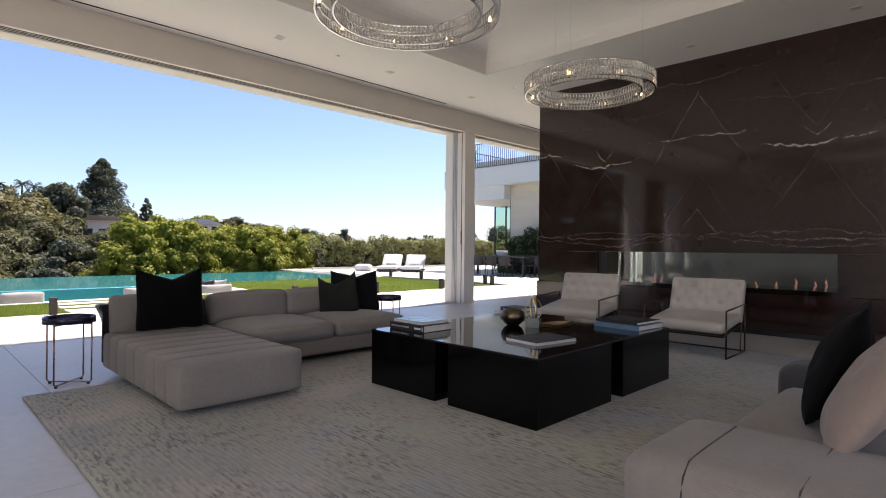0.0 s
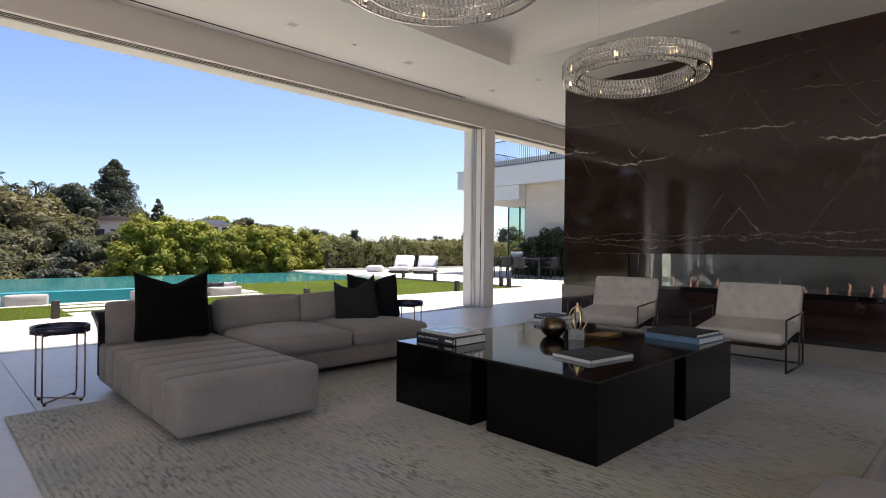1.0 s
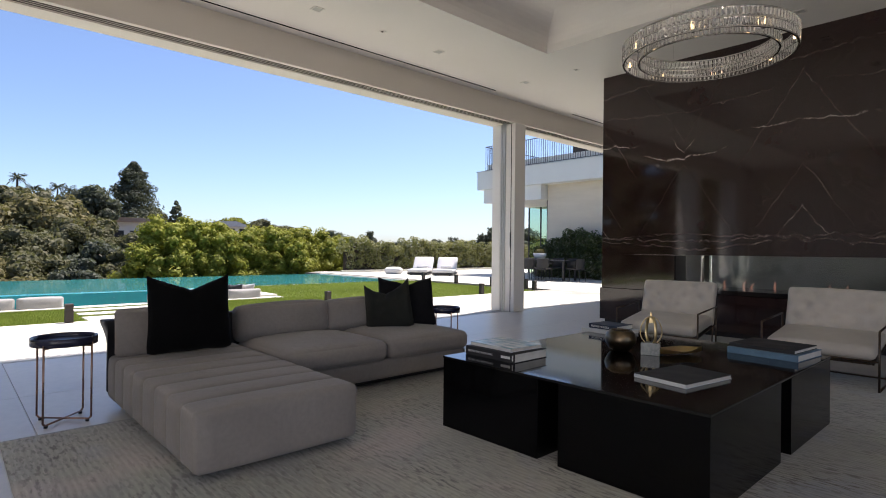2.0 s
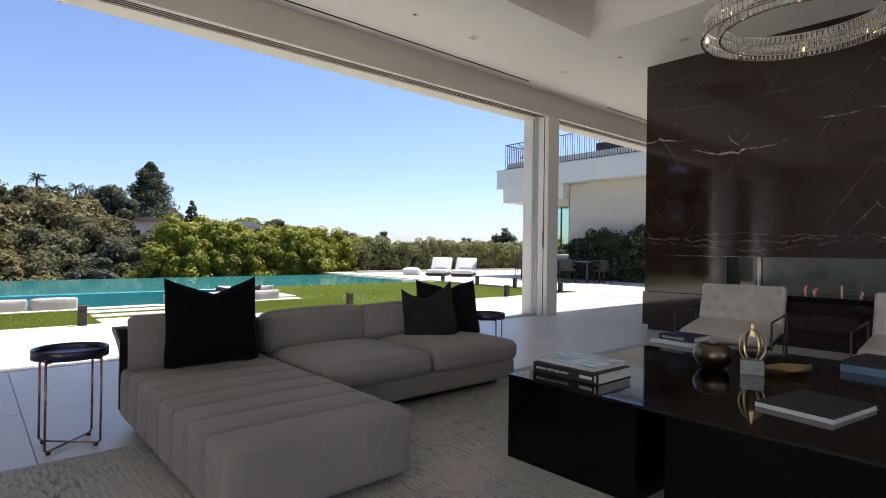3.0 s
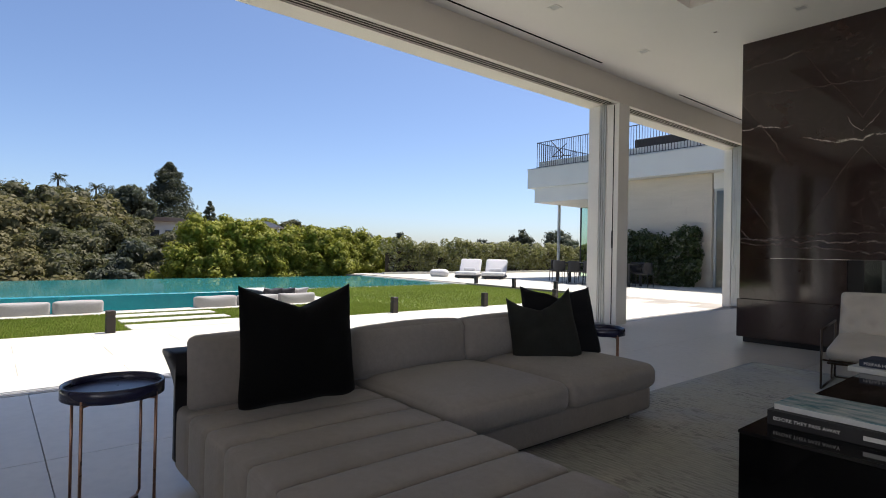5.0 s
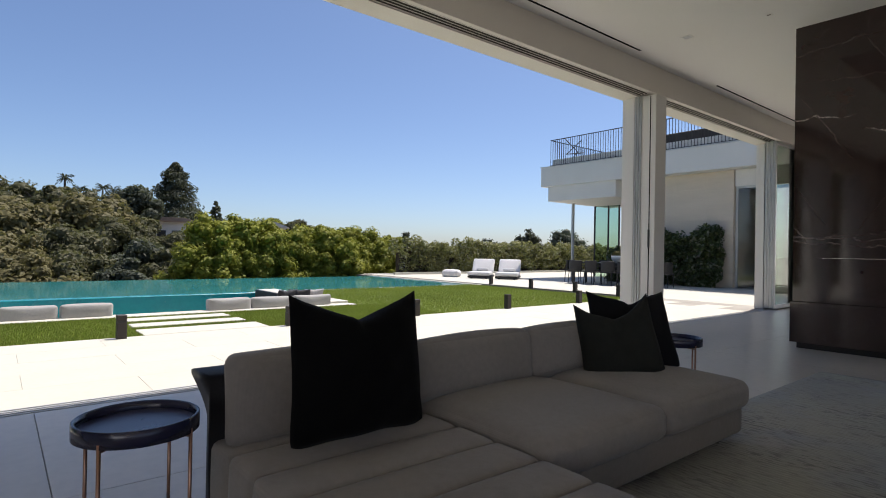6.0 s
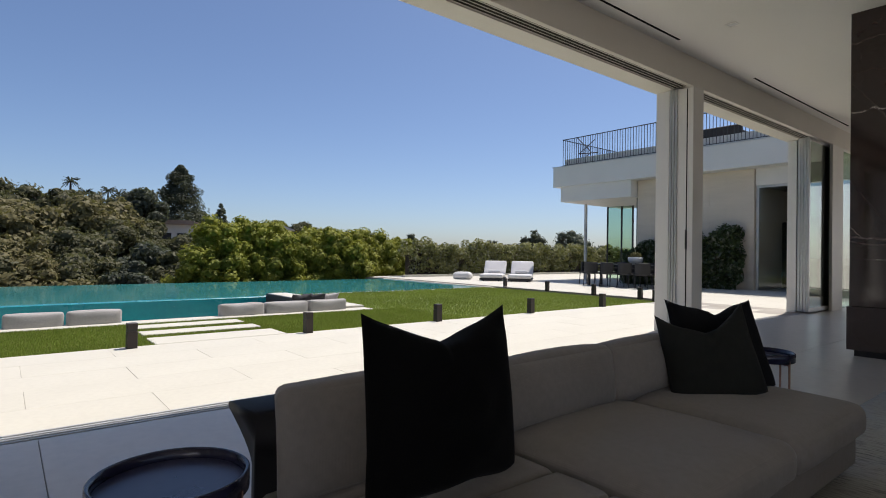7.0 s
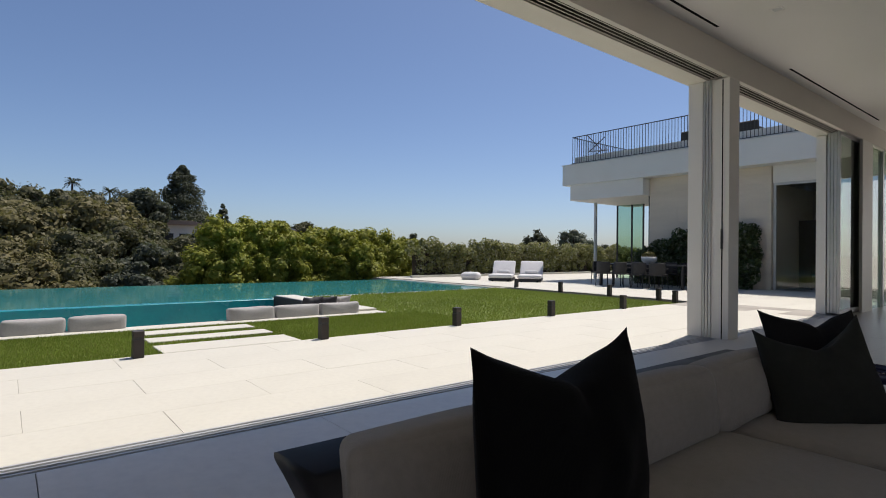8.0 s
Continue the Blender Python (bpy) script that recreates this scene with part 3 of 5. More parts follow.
for i in range(13):
    fx = FX0 + 0.35 + (FX1 - FX0 - 0.5) * i / 12 + rng.uniform(-0.06, 0.06)
    h = rng.uniform(0.06, 0.15)
    pts = [(0.008, 0), (0.015, h * 0.22), (0.013, h * 0.45), (0.012, h * 0.7), (0.006, h * 0.88), (0.0005, h)]
    bm = lathe(pts, 8, (fx, FY + 0.42, FZ0))
    bx = rng.uniform(-0.03, 0.03)
    for vt in bm.verts:
        t = (vt.co.z - FZ0) / h
        vt.co.x += bx * t * t + 0.01 * math.sin(7 * t + i)
    part("flame", bm, "flame", breast, "small orange gas flame", smooth=True)

# ---- rug ----
rug = tagged(part("rug", pad((3.87, 5.85, 0.014), (0, 0, 0.007), 0.006, 12), "rug", smooth=True), "large grey and sand wool rug with broken dashes", "rug")
rug.matrix_world = pose(-2.62, 3.9, 0.001)


# ---- sofas ----
def lean(b, deg, about):
    bmesh.ops.rotate(b, verts=b.verts[:], cent=about, matrix=Matrix.Rotation(radians(deg), 3, "Y"))
    return b


def slump(seed, amount=0.012):
    def fn(q, p):
        nz = noise.noise(Vector((q.x * 4 + seed, q.y * 4, q.z * 4)))
        q += Vector((nz, 0.4 * nz, 0.6 * nz)) * amount
        return q
    return fn


def tapered(seed):
    soft = slump(seed)

    def fn(q, p):
        if q.y < 0 and q.x < 0.06:
            q.y += 0.4 * (0.06 - q.x)
        return soft(q, p)
    return fn


def channel_body(parent, x, y, lx, ly, z0, z1, count, r=0.03):
    """An upholstered block of stitched channels that run along y, with a boxed front end."""
    w = lx / count
    body = part("chaise", pad((0.06, ly + 0.004, z1 - z0 - 0.004), (x + lx - 0.042, y + ly / 2, (z0 + z1) / 2), 0.025, 9, (0.012, 0, 0)), "sofa", parent, "grey channel-stitched chaise", smooth=True)
    for i in range(count):
        part("channel", pad((w + 0.004, ly, z1 - z0), (x + (i + 0.5) * w, y + ly / 2, (z0 + z1) / 2), r, 9, (0.0, 0.006, 0.013), slump(i, 0.004)), "sofa", body, smooth=True)


def back_shell(y0, y1, lip=1.0, height=0.575):
    neck = height - 0.15
    prof = [(0.0, 0.1), (0.0, neck * 0.6), (0.0, neck)]
    for i in range(1, 8):
        t = i / 7
        prof.append((-0.15 * lip * t ** 1.4, neck + 0.115 * t ** 0.9))
    tip = prof[-1]
    prof += [(tip[0] - 0.012, tip[1] + 0.008), (tip[0] - 0.01, tip[1] + 0.02), (tip[0] + 0.012, tip[1] + 0.028), (tip[0] * 0.5, height - 0.002), (0.02, height + 0.008), (0.04, height)]
    prof += [(0.05, neck), (0.05, neck * 0.6), (0.05, 0.1)]
    return extrude(prof, y0, y1, steps=2)


sofa = thing("sectional_sofa", (-5.02, 1.57, 0), 0, "long low grey wool sofa with chaise and dark leather back", "sofa")
channel_body(sofa, 0.0, 0.005, 1.76, 0.86, 0.055, 0.345, 8)
part("base", pad((0.86, 1.74, 0.155), (0.41, 1.76, 0.148), 0.03, 8), "sofa", sofa, smooth=True)
part("plinth", box(0.1, 1.6, 0.1, 0.78, 0.03, 0.06, bm=box(0.1, 0.75, 0.9, 2.5, 0.03, 0.072)), "black", sofa, "recessed black plinth")
part("seat_cushion", pad((0.9, 0.86, 0.16), (0.43, 1.32, 0.295), 0.06, 16, (0.015, 0.004, 0.042)), "sofa", sofa, smooth=True)
part("seat_cushion", pad((0.9, 0.87, 0.16), (0.43, 2.2, 0.295), 0.06, 16, (0.015, 0.004, 0.038)), "sofa", sofa, smooth=True)


part("back_cushion", lean(pad((0.16, 0.765, 0.32), (0.1, 0.395, 0.5), 0.035, 14, (0.03, 0.0, 0.012), tapered(1)), -6, (0.1, 0.4, 0.35)), "sofa", sofa, smooth=True)
part("back_cushion", lean(pad((0.17, 0.8, 0.275), (0.11, 1.24, 0.497), 0.055, 14, (0.035, 0.0, 0.016), slump(2)), -9, (0.1, 1.2, 0.37)), "sofa", sofa, smooth=True)
part("back_cushion", lean(pad((0.17, 0.8, 0.275), (0.11, 2.02, 0.499), 0.055, 14, (0.035, 0.0, 0.016), slump(3)), -9, (0.1, 2.0, 0.37)), "sofa", sofa, smooth=True)
part("back_shell", back_shell(0.0, 2.52, 1.4, 0.575), "leather", sofa, "dark leather back with a flared lip", smooth=True)
for x, y in ((1.55, 0.12), (1.55, 0.74), (0.8, 0.06), (0.75, 2.5), (0.1, 2.5), (0.1, 0.08)):
    part("foot", rod((x, y, 0.014), (x, y, 0.07), 0.012, 10), "chrome", sofa, "slim steel foot")

sofa2 = thing("chaise_sofa", (-0.6, 2.0, 0), 0, "low grey wool sofa with a channelled end and charcoal arm", "sofa")
part("end_block", pad((1.9, 0.6, 0.38), (0.95, 0.3, 0.25), 0.085, 18, (0.01, 0.008, 0.014), slump(12, 0.006)), "sofa", sofa2, "thick rounded grey end with thin seams", smooth=True)
for i in range(5):
    sx = 0.21 + 0.29 * i
    part("seam", path_tube([(sx, -0.008, 0.1), (sx, -0.009, 0.33), (sx, 0.012, 0.405), (sx, 0.06, 0.441), (sx, 0.16, 0.4465), (sx, 0.5, 0.447)], 0.003, 6), "sofa_dark", sofa2, "thin dark stitched seam")
part("base", pad((1.5, 1.1, 0.155), (0.87, 1.15, 0.148), 0.03, 8), "sofa", sofa2, smooth=True)
part("seat_cushion", pad((1.5, 1.1, 0.16), (0.84, 1.15, 0.296), 0.06, 16, (0.015, 0.004, 0.03)), "sofa", sofa2, smooth=True)
part("arm", pad((1.3, 0.3, 0.42), (0.7, 1.85, 0.265), 0.07, 12, (0.01, 0.0, 0.012)), "sofa_dark", sofa2, "charcoal upholstered arm", smooth=True)
part("plinth", box(0.2, 1.6, 0.1, 1.9, 0.015, 0.075), "black", sofa2)


def throw_pillow(label, at, turn, tilt, w, h, material, chop=0.08, seed=0, thick=0.16, roll=0.0):
    """A square feather pillow standing on its edge, chopped in at the top."""
    ob = thing("throw_pillow", at, turn, label, "pillow", "sofa pillows")
    b = bmesh.new()
    n = 26
    for side in (1, -1):
        grid = []
        for i in range(n + 1):
            row = []
            for j in range(n + 1):
                a, c = 2 * i / n - 1, 2 * j / n - 1
                thk = thick * ((1 - abs(a) ** 2.4) ** 0.6) * ((1 - abs(c) ** 2.4) ** 0.6)
                pinch = 1 - 0.07 * (1 - abs(c) ** 2) * abs(a) ** 3
                x = a * w / 2 * (1 - 0.025 * c - 0.032 * (1 - c * c) * abs(a) - 0.03 * max(0.0, -c) ** 8 * a ** 6 - 0.02 * noise.noise(Vector((seed * 3.1 + (4 if a > 0 else 0), c * 1.7, 0.3))))
                z = (c + 1) / 2 * h + 0.02 * h * (a * a) * max(0.0, c) + 0.035 * h * a ** 8 * max(0.0, -c) ** 4
                z -= chop * max(0.0, c) ** 3 * (0.3 * math.exp(-(abs(a - 0.05) / 0.3) ** 1.5) + 0.62 * (1 - abs(a) ** 1.7))
                z += 0.008 * noise.noise(Vector((a * 2.3 + seed * 1.7, c, 5.0)))
                z += 0.03 * (1 - c) / 2 * (1 - a * a) * 0.3
                crease = chop * 0.5 * math.exp(-(a / 0.09) ** 2) * max(0.0, c) ** 1.5
                y = side * max(0.0, thk / 2 - crease * 0.8) * pinch
                wr = noise.noise(Vector((a * 2.6 + seed, c * 2.6, side))) * 0.016 * (1 - a * a) * (1 - c * c)
                row.append(b.verts.new((x, y + wr, z)))
            grid.append(row)
        for i in range(n):
            for j in range(n):
                f = (grid[i][j], grid[i + 1][j], grid[i + 1][j + 1], grid[i][j + 1])
                b.faces.new(f if side < 0 else f[::-1])
    bmesh.ops.remove_doubles(b, verts=b.verts[:], dist=1e-4)
    bmesh.ops.rotate(b, verts=b.verts[:], cent=(0, 0, 0), matrix=Matrix.Rotation(radians(tilt), 3, "X") @ Matrix.Rotation(radians(roll), 3, "Y"))
    part("cover", b, material, ob, smooth=True)
    return ob


throw_pillow("large black velvet pillow with a chopped top", (-4.6, 1.985, 0.38), 90, -6, 0.54, 0.51, "velvet", 0.1, 1, 0.21)
throw_pillow("dark green-grey velvet pillow leaning at an angle", (-4.585, 3.66, 0.376), 38, -17, 0.43, 0.44, "velvet_green", 0.17, 5, 0.17, -11)
throw_pillow("charcoal velvet pillow behind another pillow", (-4.64, 3.9, 0.38), 61, -24, 0.53, 0.48, "velvet_navy", 0.085, 9, 0.15)
throw_pillow("black velvet pillow slumped on the sofa", (-0.28, 3.1, 0.39), -84, -22, 0.5, 0.52, "velvet", 0.06, 3)
throw_pillow("beige linen pillow on the grey sofa", (-0.16, 2.7, 0.39), -78, -32, 0.5, 0.5, "beige", 0.03, 7)


# ---- side tables ----
def side_table(x, y, turn, R=0.205):
    t = thing("side_table", (x, y, 0), turn, "round navy tray side table on thin copper legs", "side table", "side tables")
    part("tray_rim", lathe([(R - 0.012, 0.478), (R, 0.478), (R, 0.524), (R - 0.004, 0.527), (R - 0.011, 0.524), (R - 0.012, 0.478)], 56), "navy", t, "navy lacquered rim", smooth=True)
    part("tray_top", lathe([(0.0005, 0.48), (R - 0.0125, 0.48), (R - 0.0125, 0.5), (0.0005, 0.5)], 56), "navy_top", t, "worn blue tray surface")
    q = R * 0.69
    for s in (1, -1):
        a, c = (-q, -q * s, 0), (q, q * s, 0)
        pts = [(a[0], a[1], 0.492), (a[0], a[1], 0.03), (a[0] * 0.9, a[1] * 0.9, 0.016), (c[0] * 0.9, c[1] * 0.9, 0.016), (c[0], c[1], 0.03), (c[0], c[1], 0.492)]
        part("leg_frame", path_tube(pts, 0.0058, 10), "copper", t, "bent copper leg frame", smooth=True)
        part("crossbar", rod((a[0], a[1], 0.47), (c[0], c[1], 0.47), 0.005, 8), "copper", t)
        for e in (a, c):
            part("rubber_foot", rod((e[0] * 0.86, e[1] * 0.86, 0.0), (e[0] * 0.86, e[1] * 0.86, 0.012), 0.011, 10), "black", t)
    return t


side_table(-4.82, 1.305, 1, 0.177)
side_table(-4.68, 4.38, 30, 0.165)

# ---- coffee table: four lacquered blocks under one glossy top ----
table = thing("coffee_table", (-3.18, 3.0, 0.015), 0, "low black lacquered coffee table of four blocks", "coffee table")
for x0, x1, y0, y1 in ((0, 0.715, 0, 0.9), (0.84, 1.57, 0, 0.9), (0.84, 1.57, 1.07, 1.88), (0, 0.715, 1.07, 1.88)):
    part("block", box(x0, x1, y0, y1, 0.0, 0.412, 0.002), "block_black", table)
part("tabletop", box(-0.003, 1.573, -0.003, 1.883, 0.4122, 0.425, 0.002, seg=2), "gloss_black", table)
TOP = 0.44


def book(x, y, z, turn, w, d, h, cover, name="large hardback book", title="", tsize=0.02, top=None, label="", bars=0):
    """w along the spine, d across; the spine faces -y."""
    o = thing("book", (x, y, z), turn, label or name, "book", "coffee table books")
    part("page_block", box(-w / 2 + 0.004, w / 2 - 0.004, -d / 2 + 0.006, d / 2 - 0.004, 0.003, h - 0.003), "paper", o)
    cv = part("cover", box(-w / 2, w / 2, -d / 2, d / 2, 0, 0.003, bm=box(-w / 2, w / 2, -d / 2 - 0.001, -d / 2 + 0.003, 0.003, h - 0.003)), cover, o)
    part("front_board", box(-w / 2, w / 2, -d / 2, d / 2, h - 0.003, h), top or cover, cv)
    if title:
        lettering(title, tsize, pose(-w / 2 + 0.02, -d / 2 - 0.0018, h * 0.48, 90, 0, 0), "ink", cv)
    if bars:
        part("bar", box(w / 2 - 0.02 - bars, w / 2 - 0.035, -d / 2 - 0.0022, -d / 2 - 0.0008, h * 0.34, h * 0.62), "ink", cv)
        part("bar", box(w / 2 - 0.02, w / 2 - 0.012, -d / 2 - 0.0022, -d / 2 - 0.0008, h * 0.2, h * 0.8), "ink", cv)
    return o


book(-2.945, 3.305, TOP + 0.001, 0, 0.395, 0.3, 0.052, "book_black", title="BEFORE THEY PASS AWAY", tsize=0.0175, label="thick black hardback book with white spine title", bars=0.085)
book(-2.955, 3.32, TOP + 0.054, -2, 0.34, 0.28, 0.022, "book_white", top="sea_cover", label="pale book with a seascape cover on top of another book")
book(-3.06, 4.72, TOP + 0.001, -6, 0.33, 0.3, 0.026, "book_white", label="white hardback book lying flat")
book(-3.06, 4.73, TOP + 0.028, -4, 0.26, 0.22, 0.036, "book_navy", title="PREFAB HOUSES", tsize=0.023, label="dark blue book with white spine title")
book(-1.96, 3.55, TOP + 0.001, -9, 0.29, 0.4, 0.022, "book_white", top="book_black", label="black covered book with pale edges")
book(-1.87, 4.68, TOP + 0.001, -5, 0.41, 0.38, 0.04, "book_blue", label="large blue book lying flat")
book(-1.88, 4.69, TOP + 0.042, -5, 0.38, 0.36, 0.022, "book_black", label="black book on top of a blue book")

vase = thing("bowl", (-2.575, 4.02, TOP), 0, "round patinated brass bowl", "bowl")
part("body", lathe([(0.0005, 0.004), (0.045, 0.0), (0.075, 0.02), (0.098, 0.06), (0.1, 0.085), (0.088, 0.118), (0.066, 0.136), (0.061, 0.136), (0.08, 0.115), (0.09, 0.085), (0.088, 0.06), (0.06, 0.02), (0.0005, 0.012)], 44), "vase", vase, smooth=True)
sculpture = thing("ring_sculpture", (-2.377, 4.04, TOP), 20, "looped gold band sculpture on a grey marble block", "sculpture")
part("block", box(-0.056, 0.056, -0.042, 0.042, 0, 0.078, 0.002), "grey_marble", sculpture, "grey-green marble block")
for turn, wd in ((18, 0.95), (-52, 0.8)):
    b = bmesh.new()
    rows = []
    N = 40
    for i in range(N):
        a = 2 * math.pi * i / N
        r = 0.066 * (1 + 0.28 * max(0, math.sin(a)) ** 3)
        cx, cz = r * wd * math.cos(a), 0.142 + r * math.sin(a) * 1.12
        row = []
        for dy, dr in ((-0.009, 0), (0.009, 0), (0.009, 0.005), (-0.009, 0.005)):
            k2 = 1 + dr / r
            row.append(b.verts.new((cx * k2, dy, 0.142 + (cz - 0.142) * k2)))
        rows.append(row)
    for i in range(N):
        p0, p1 = rows[i], rows[(i + 1) % N]
        for j in range(4):
            b.faces.new((p0[j], p0[(j + 1) % 4], p1[(j + 1) % 4], p1[j]))
    bmesh.ops.recalc_face_normals(b, faces=b.faces[:])
    bmesh.ops.rotate(b, verts=b.verts[:], cent=(0, 0, 0), matrix=Matrix.Rotation(radians(turn), 3, "Z"))
    part("band", b, "gold", sculpture, "gold leaf band", smooth=True)
part("tip", extrude([(-0.012, 0.2), (0.012, 0.2), (0.004, 0.262), (-0.006, 0.267)], -0.004, 0.004), "gold", sculpture)
shell = thing("leaf_dish", (-2.27, 4.17, TOP), 55, "shallow gold leaf-shaped dish", "dish")
b = bmesh.new()
rows = []
for i in range(15):
    t = i / 14
    wd = 0.085 * math.sin(math.pi * min(1, t * 1.02 + 0.02)) ** 0.7
    rows.append([b.verts.new((-0.17 + 0.34 * t, wd * (j / 4 - 1), 0.006 + 0.03 * abs(j / 4 - 1) ** 2 + 0.05 * abs(t - 0.45) ** 2 + 0.004 * math.sin(9 * t + j))) for j in range(9)])
for p0, p1 in zip(rows, rows[1:]):
    for j in range(8):
        b.faces.new((p0[j], p0[j + 1], p1[j + 1], p1[j]))
bmesh.ops.solidify(b, geom=b.faces[:], thickness=0.004)
part("body", b, "gold", shell, smooth=True)


# ---- lounge chairs ----
def tuft(wd, ht, cols, rows, depth):
    def fn(q, p):
        if p.y < -0.5:
            u, v = q.x / wd + 0.5, q.z / ht + 0.5
            best = 9.0
            for r in range(rows):
                off = 0.5 if r % 2 else 0.0
                for c in range(cols + 1):
                    uu, vv = (c + off) / cols, (r + 0.6) / (rows + 0.2)
                    best = min(best, math.hypot((u - uu) * wd, (v - vv) * ht))
            q.y += depth * math.exp(-(best / 0.042) ** 1.1) - 0.006
        return q
    return fn


def lounge_chair():
    c = thing("lounge_chair", (0, 0, 0), 0, "cream leather tufted lounge chair on a thin bronze frame", "chair", "lounge chairs")
    W = 0.77
    b = pad((W, 0.1, 0.47), (0, 0, 0.235), 0.035, 46, (0, 0.012, 0.004), tuft(W, 0.47, 5, 4, 0.05))
    bmesh.ops.rotate(b, verts=b.verts[:], cent=(0, 0, 0), matrix=Matrix.Rotation(radians(-17), 3, "X"))
    bmesh.ops.translate(b, verts=b.verts[:], vec=(0, 0.21, 0.30))
    part("backrest", b, "cream", c, "button-tufted cream backrest", smooth=True)
    b = pad((W, 0.62, 0.115), (0, 0, 0), 0.05, 14, (0, 0.008, 0.014))
    bmesh.ops.rotate(b, verts=b.verts[:], cent=(0, 0, 0), matrix=Matrix.Rotation(radians(7), 3, "X"))
    bmesh.ops.translate(b, verts=b.verts[:], vec=(0, -0.09, 0.325))
    part("seat", b, "cream", c, smooth=True)
    b = box(-W / 2 + 0.01, W / 2 - 0.01, -0.38, 0.24, 0, 0.014)
    bmesh.ops.rotate(b, verts=b.verts[:], cent=(0, 0, 0), matrix=Matrix.Rotation(radians(7), 3, "X"))
    bmesh.ops.translate(b, verts=b.verts[:], vec=(0, 0, 0.252))
    part("seat_pan", b, "bronze", c, "dark bronze seat pan")
    for s in (-1, 1):
        x = s * (W / 2 + 0.025)
        z1 = 0.475
        pts = [(x, -0.4, 0.008), (x, 0.22, 0.008), (x, 0.22, z1 + 0.03), (x, -0.4, z1), (x, -0.4, 0.008)]
        part("side_frame", path_tube(pts, 0.0085, 8), "bronze", c, "thin bronze side loop", smooth=True)
        part("strut", rod((x, 0.1, 0.3), (x, 0.06, 0.01), 0.007, 8), "bronze", c)
    for y, z in ((0.2, 0.3), (-0.38, 0.235), (0.2, 0.012)):
        part("crossbar", rod((-W / 2 - 0.025, y, z), (W / 2 + 0.025, y, z), 0.0075, 8), "bronze", c)
    return c


chair = lounge_chair()
chair.matrix_world = pose(-1.965, 6.48, 0.012, 0, 0, 1)
copy_thing(chair, pose(-3.4, 6.5, 0.012, 0, 0, 6))


# ---- chandeliers ----
def chandelier(x, y, z):
    c = thing("ring_chandelier", (x, y, z), 0, "large crystal ring chandelier with lit candle bulbs on thin wires", "chandelier", "ring chandeliers")
    RO, RI, H = 0.588, 0.475, 0.135
    for r, zz in ((RO, 0), (RO, H), (RO, H / 2), (RI, 0), (RI, H), (RI, H / 2)):
        part("hoop", lathe([(r - 0.006, zz - 0.004), (r + 0.006, zz - 0.004), (r + 0.006, zz + 0.004), (r - 0.006, zz + 0.004), (r - 0.006, zz - 0.004)], 72), "chrome", c)
    first = None
    for r, count in ((RO, 118), (RI, 92)):
        for tier in range(2):
            for i in range(count):
                a = 2 * math.pi * (i + 0.5 * tier) / count
                m = Matrix.Rotation(a, 4, "Z") @ Matrix.Translation((r, 0, tier * H / 2 + H / 4))
                if first is None:
                    b = bmesh.new()
                    bmesh.ops.create_cone(b, cap_ends=True, segments=5, radius1=0.01, radius2=0.0145, depth=H / 2 - 0.012)
                    first = part("crystal_prism", b, "crystal", c)
                    first.matrix_basis = m
                else:
                    share("crystal_prism", first, c, m)
    for i in range(8):
        a = 2 * math.pi * (i + 0.3) / 8
        px, py = 0.56 * math.cos(a), 0.56 * math.sin(a)
        cd = part("candle", rod((px, py, 0.0), (px, py, 0.024), 0.01, 10), "chrome", c)
        part("bulb", lathe([(0.0005, 0.024), (0.009, 0.03), (0.011, 0.042), (0.007, 0.058), (0.0005, 0.07)], 10, (px, py, 0)), "bulb", cd, "warm lit candle bulb", smooth=True)
    for i in range(3):
        a = 2 * math.pi * i / 3 + 0.4
        part("wire", rod((RI * math.cos(a), RI * math.sin(a), H), (RI * math.cos(a), RI * math.sin(a), 4.085 - z), 0.0005, 6), "chrome", c)
    part("canopy", rod((0, 0, 4.06 - z), (0, 0, 4.09 - z), 0.07, 24), "chrome", c)
    return c


chandelier(-2.42, 4.95, 2.55)
chandelier(-2.42, 2.68, 2.58)


# ---- outside: ground to the horizon ----
def height(x, y):
    """The land: level round the house, a drop past the pool, then hills to the west that die away northwards."""
    d = math.hypot(x + 3, y - 1)
    if x > -24.5:
        return -0.35 if x > -22 or y > 12 else -1.2
    ratio = max(0.0, y - 1) / max(1.0, -(x + 3))
    g = max(0.22, min(1.0, 1.0 - (ratio - 0.22) * 1.7))
    side = max(0.0, min(1.0, (d - 24) / 14))
    rise = max(0.0, d - 40)
    hill = 15 * (1 - math.exp(-rise / 90)) * g
    if d > 300:
        hill *= max(0.0, 1 - (d - 300) / 500)
    return -1.2 - 3.6 * side + hill + 0.5 * noise.noise(Vector((x * 0.05, y * 0.05, 0))) * min(1, rise / 20) - (12 * min(1, max(0, (d - 300) / 400)))


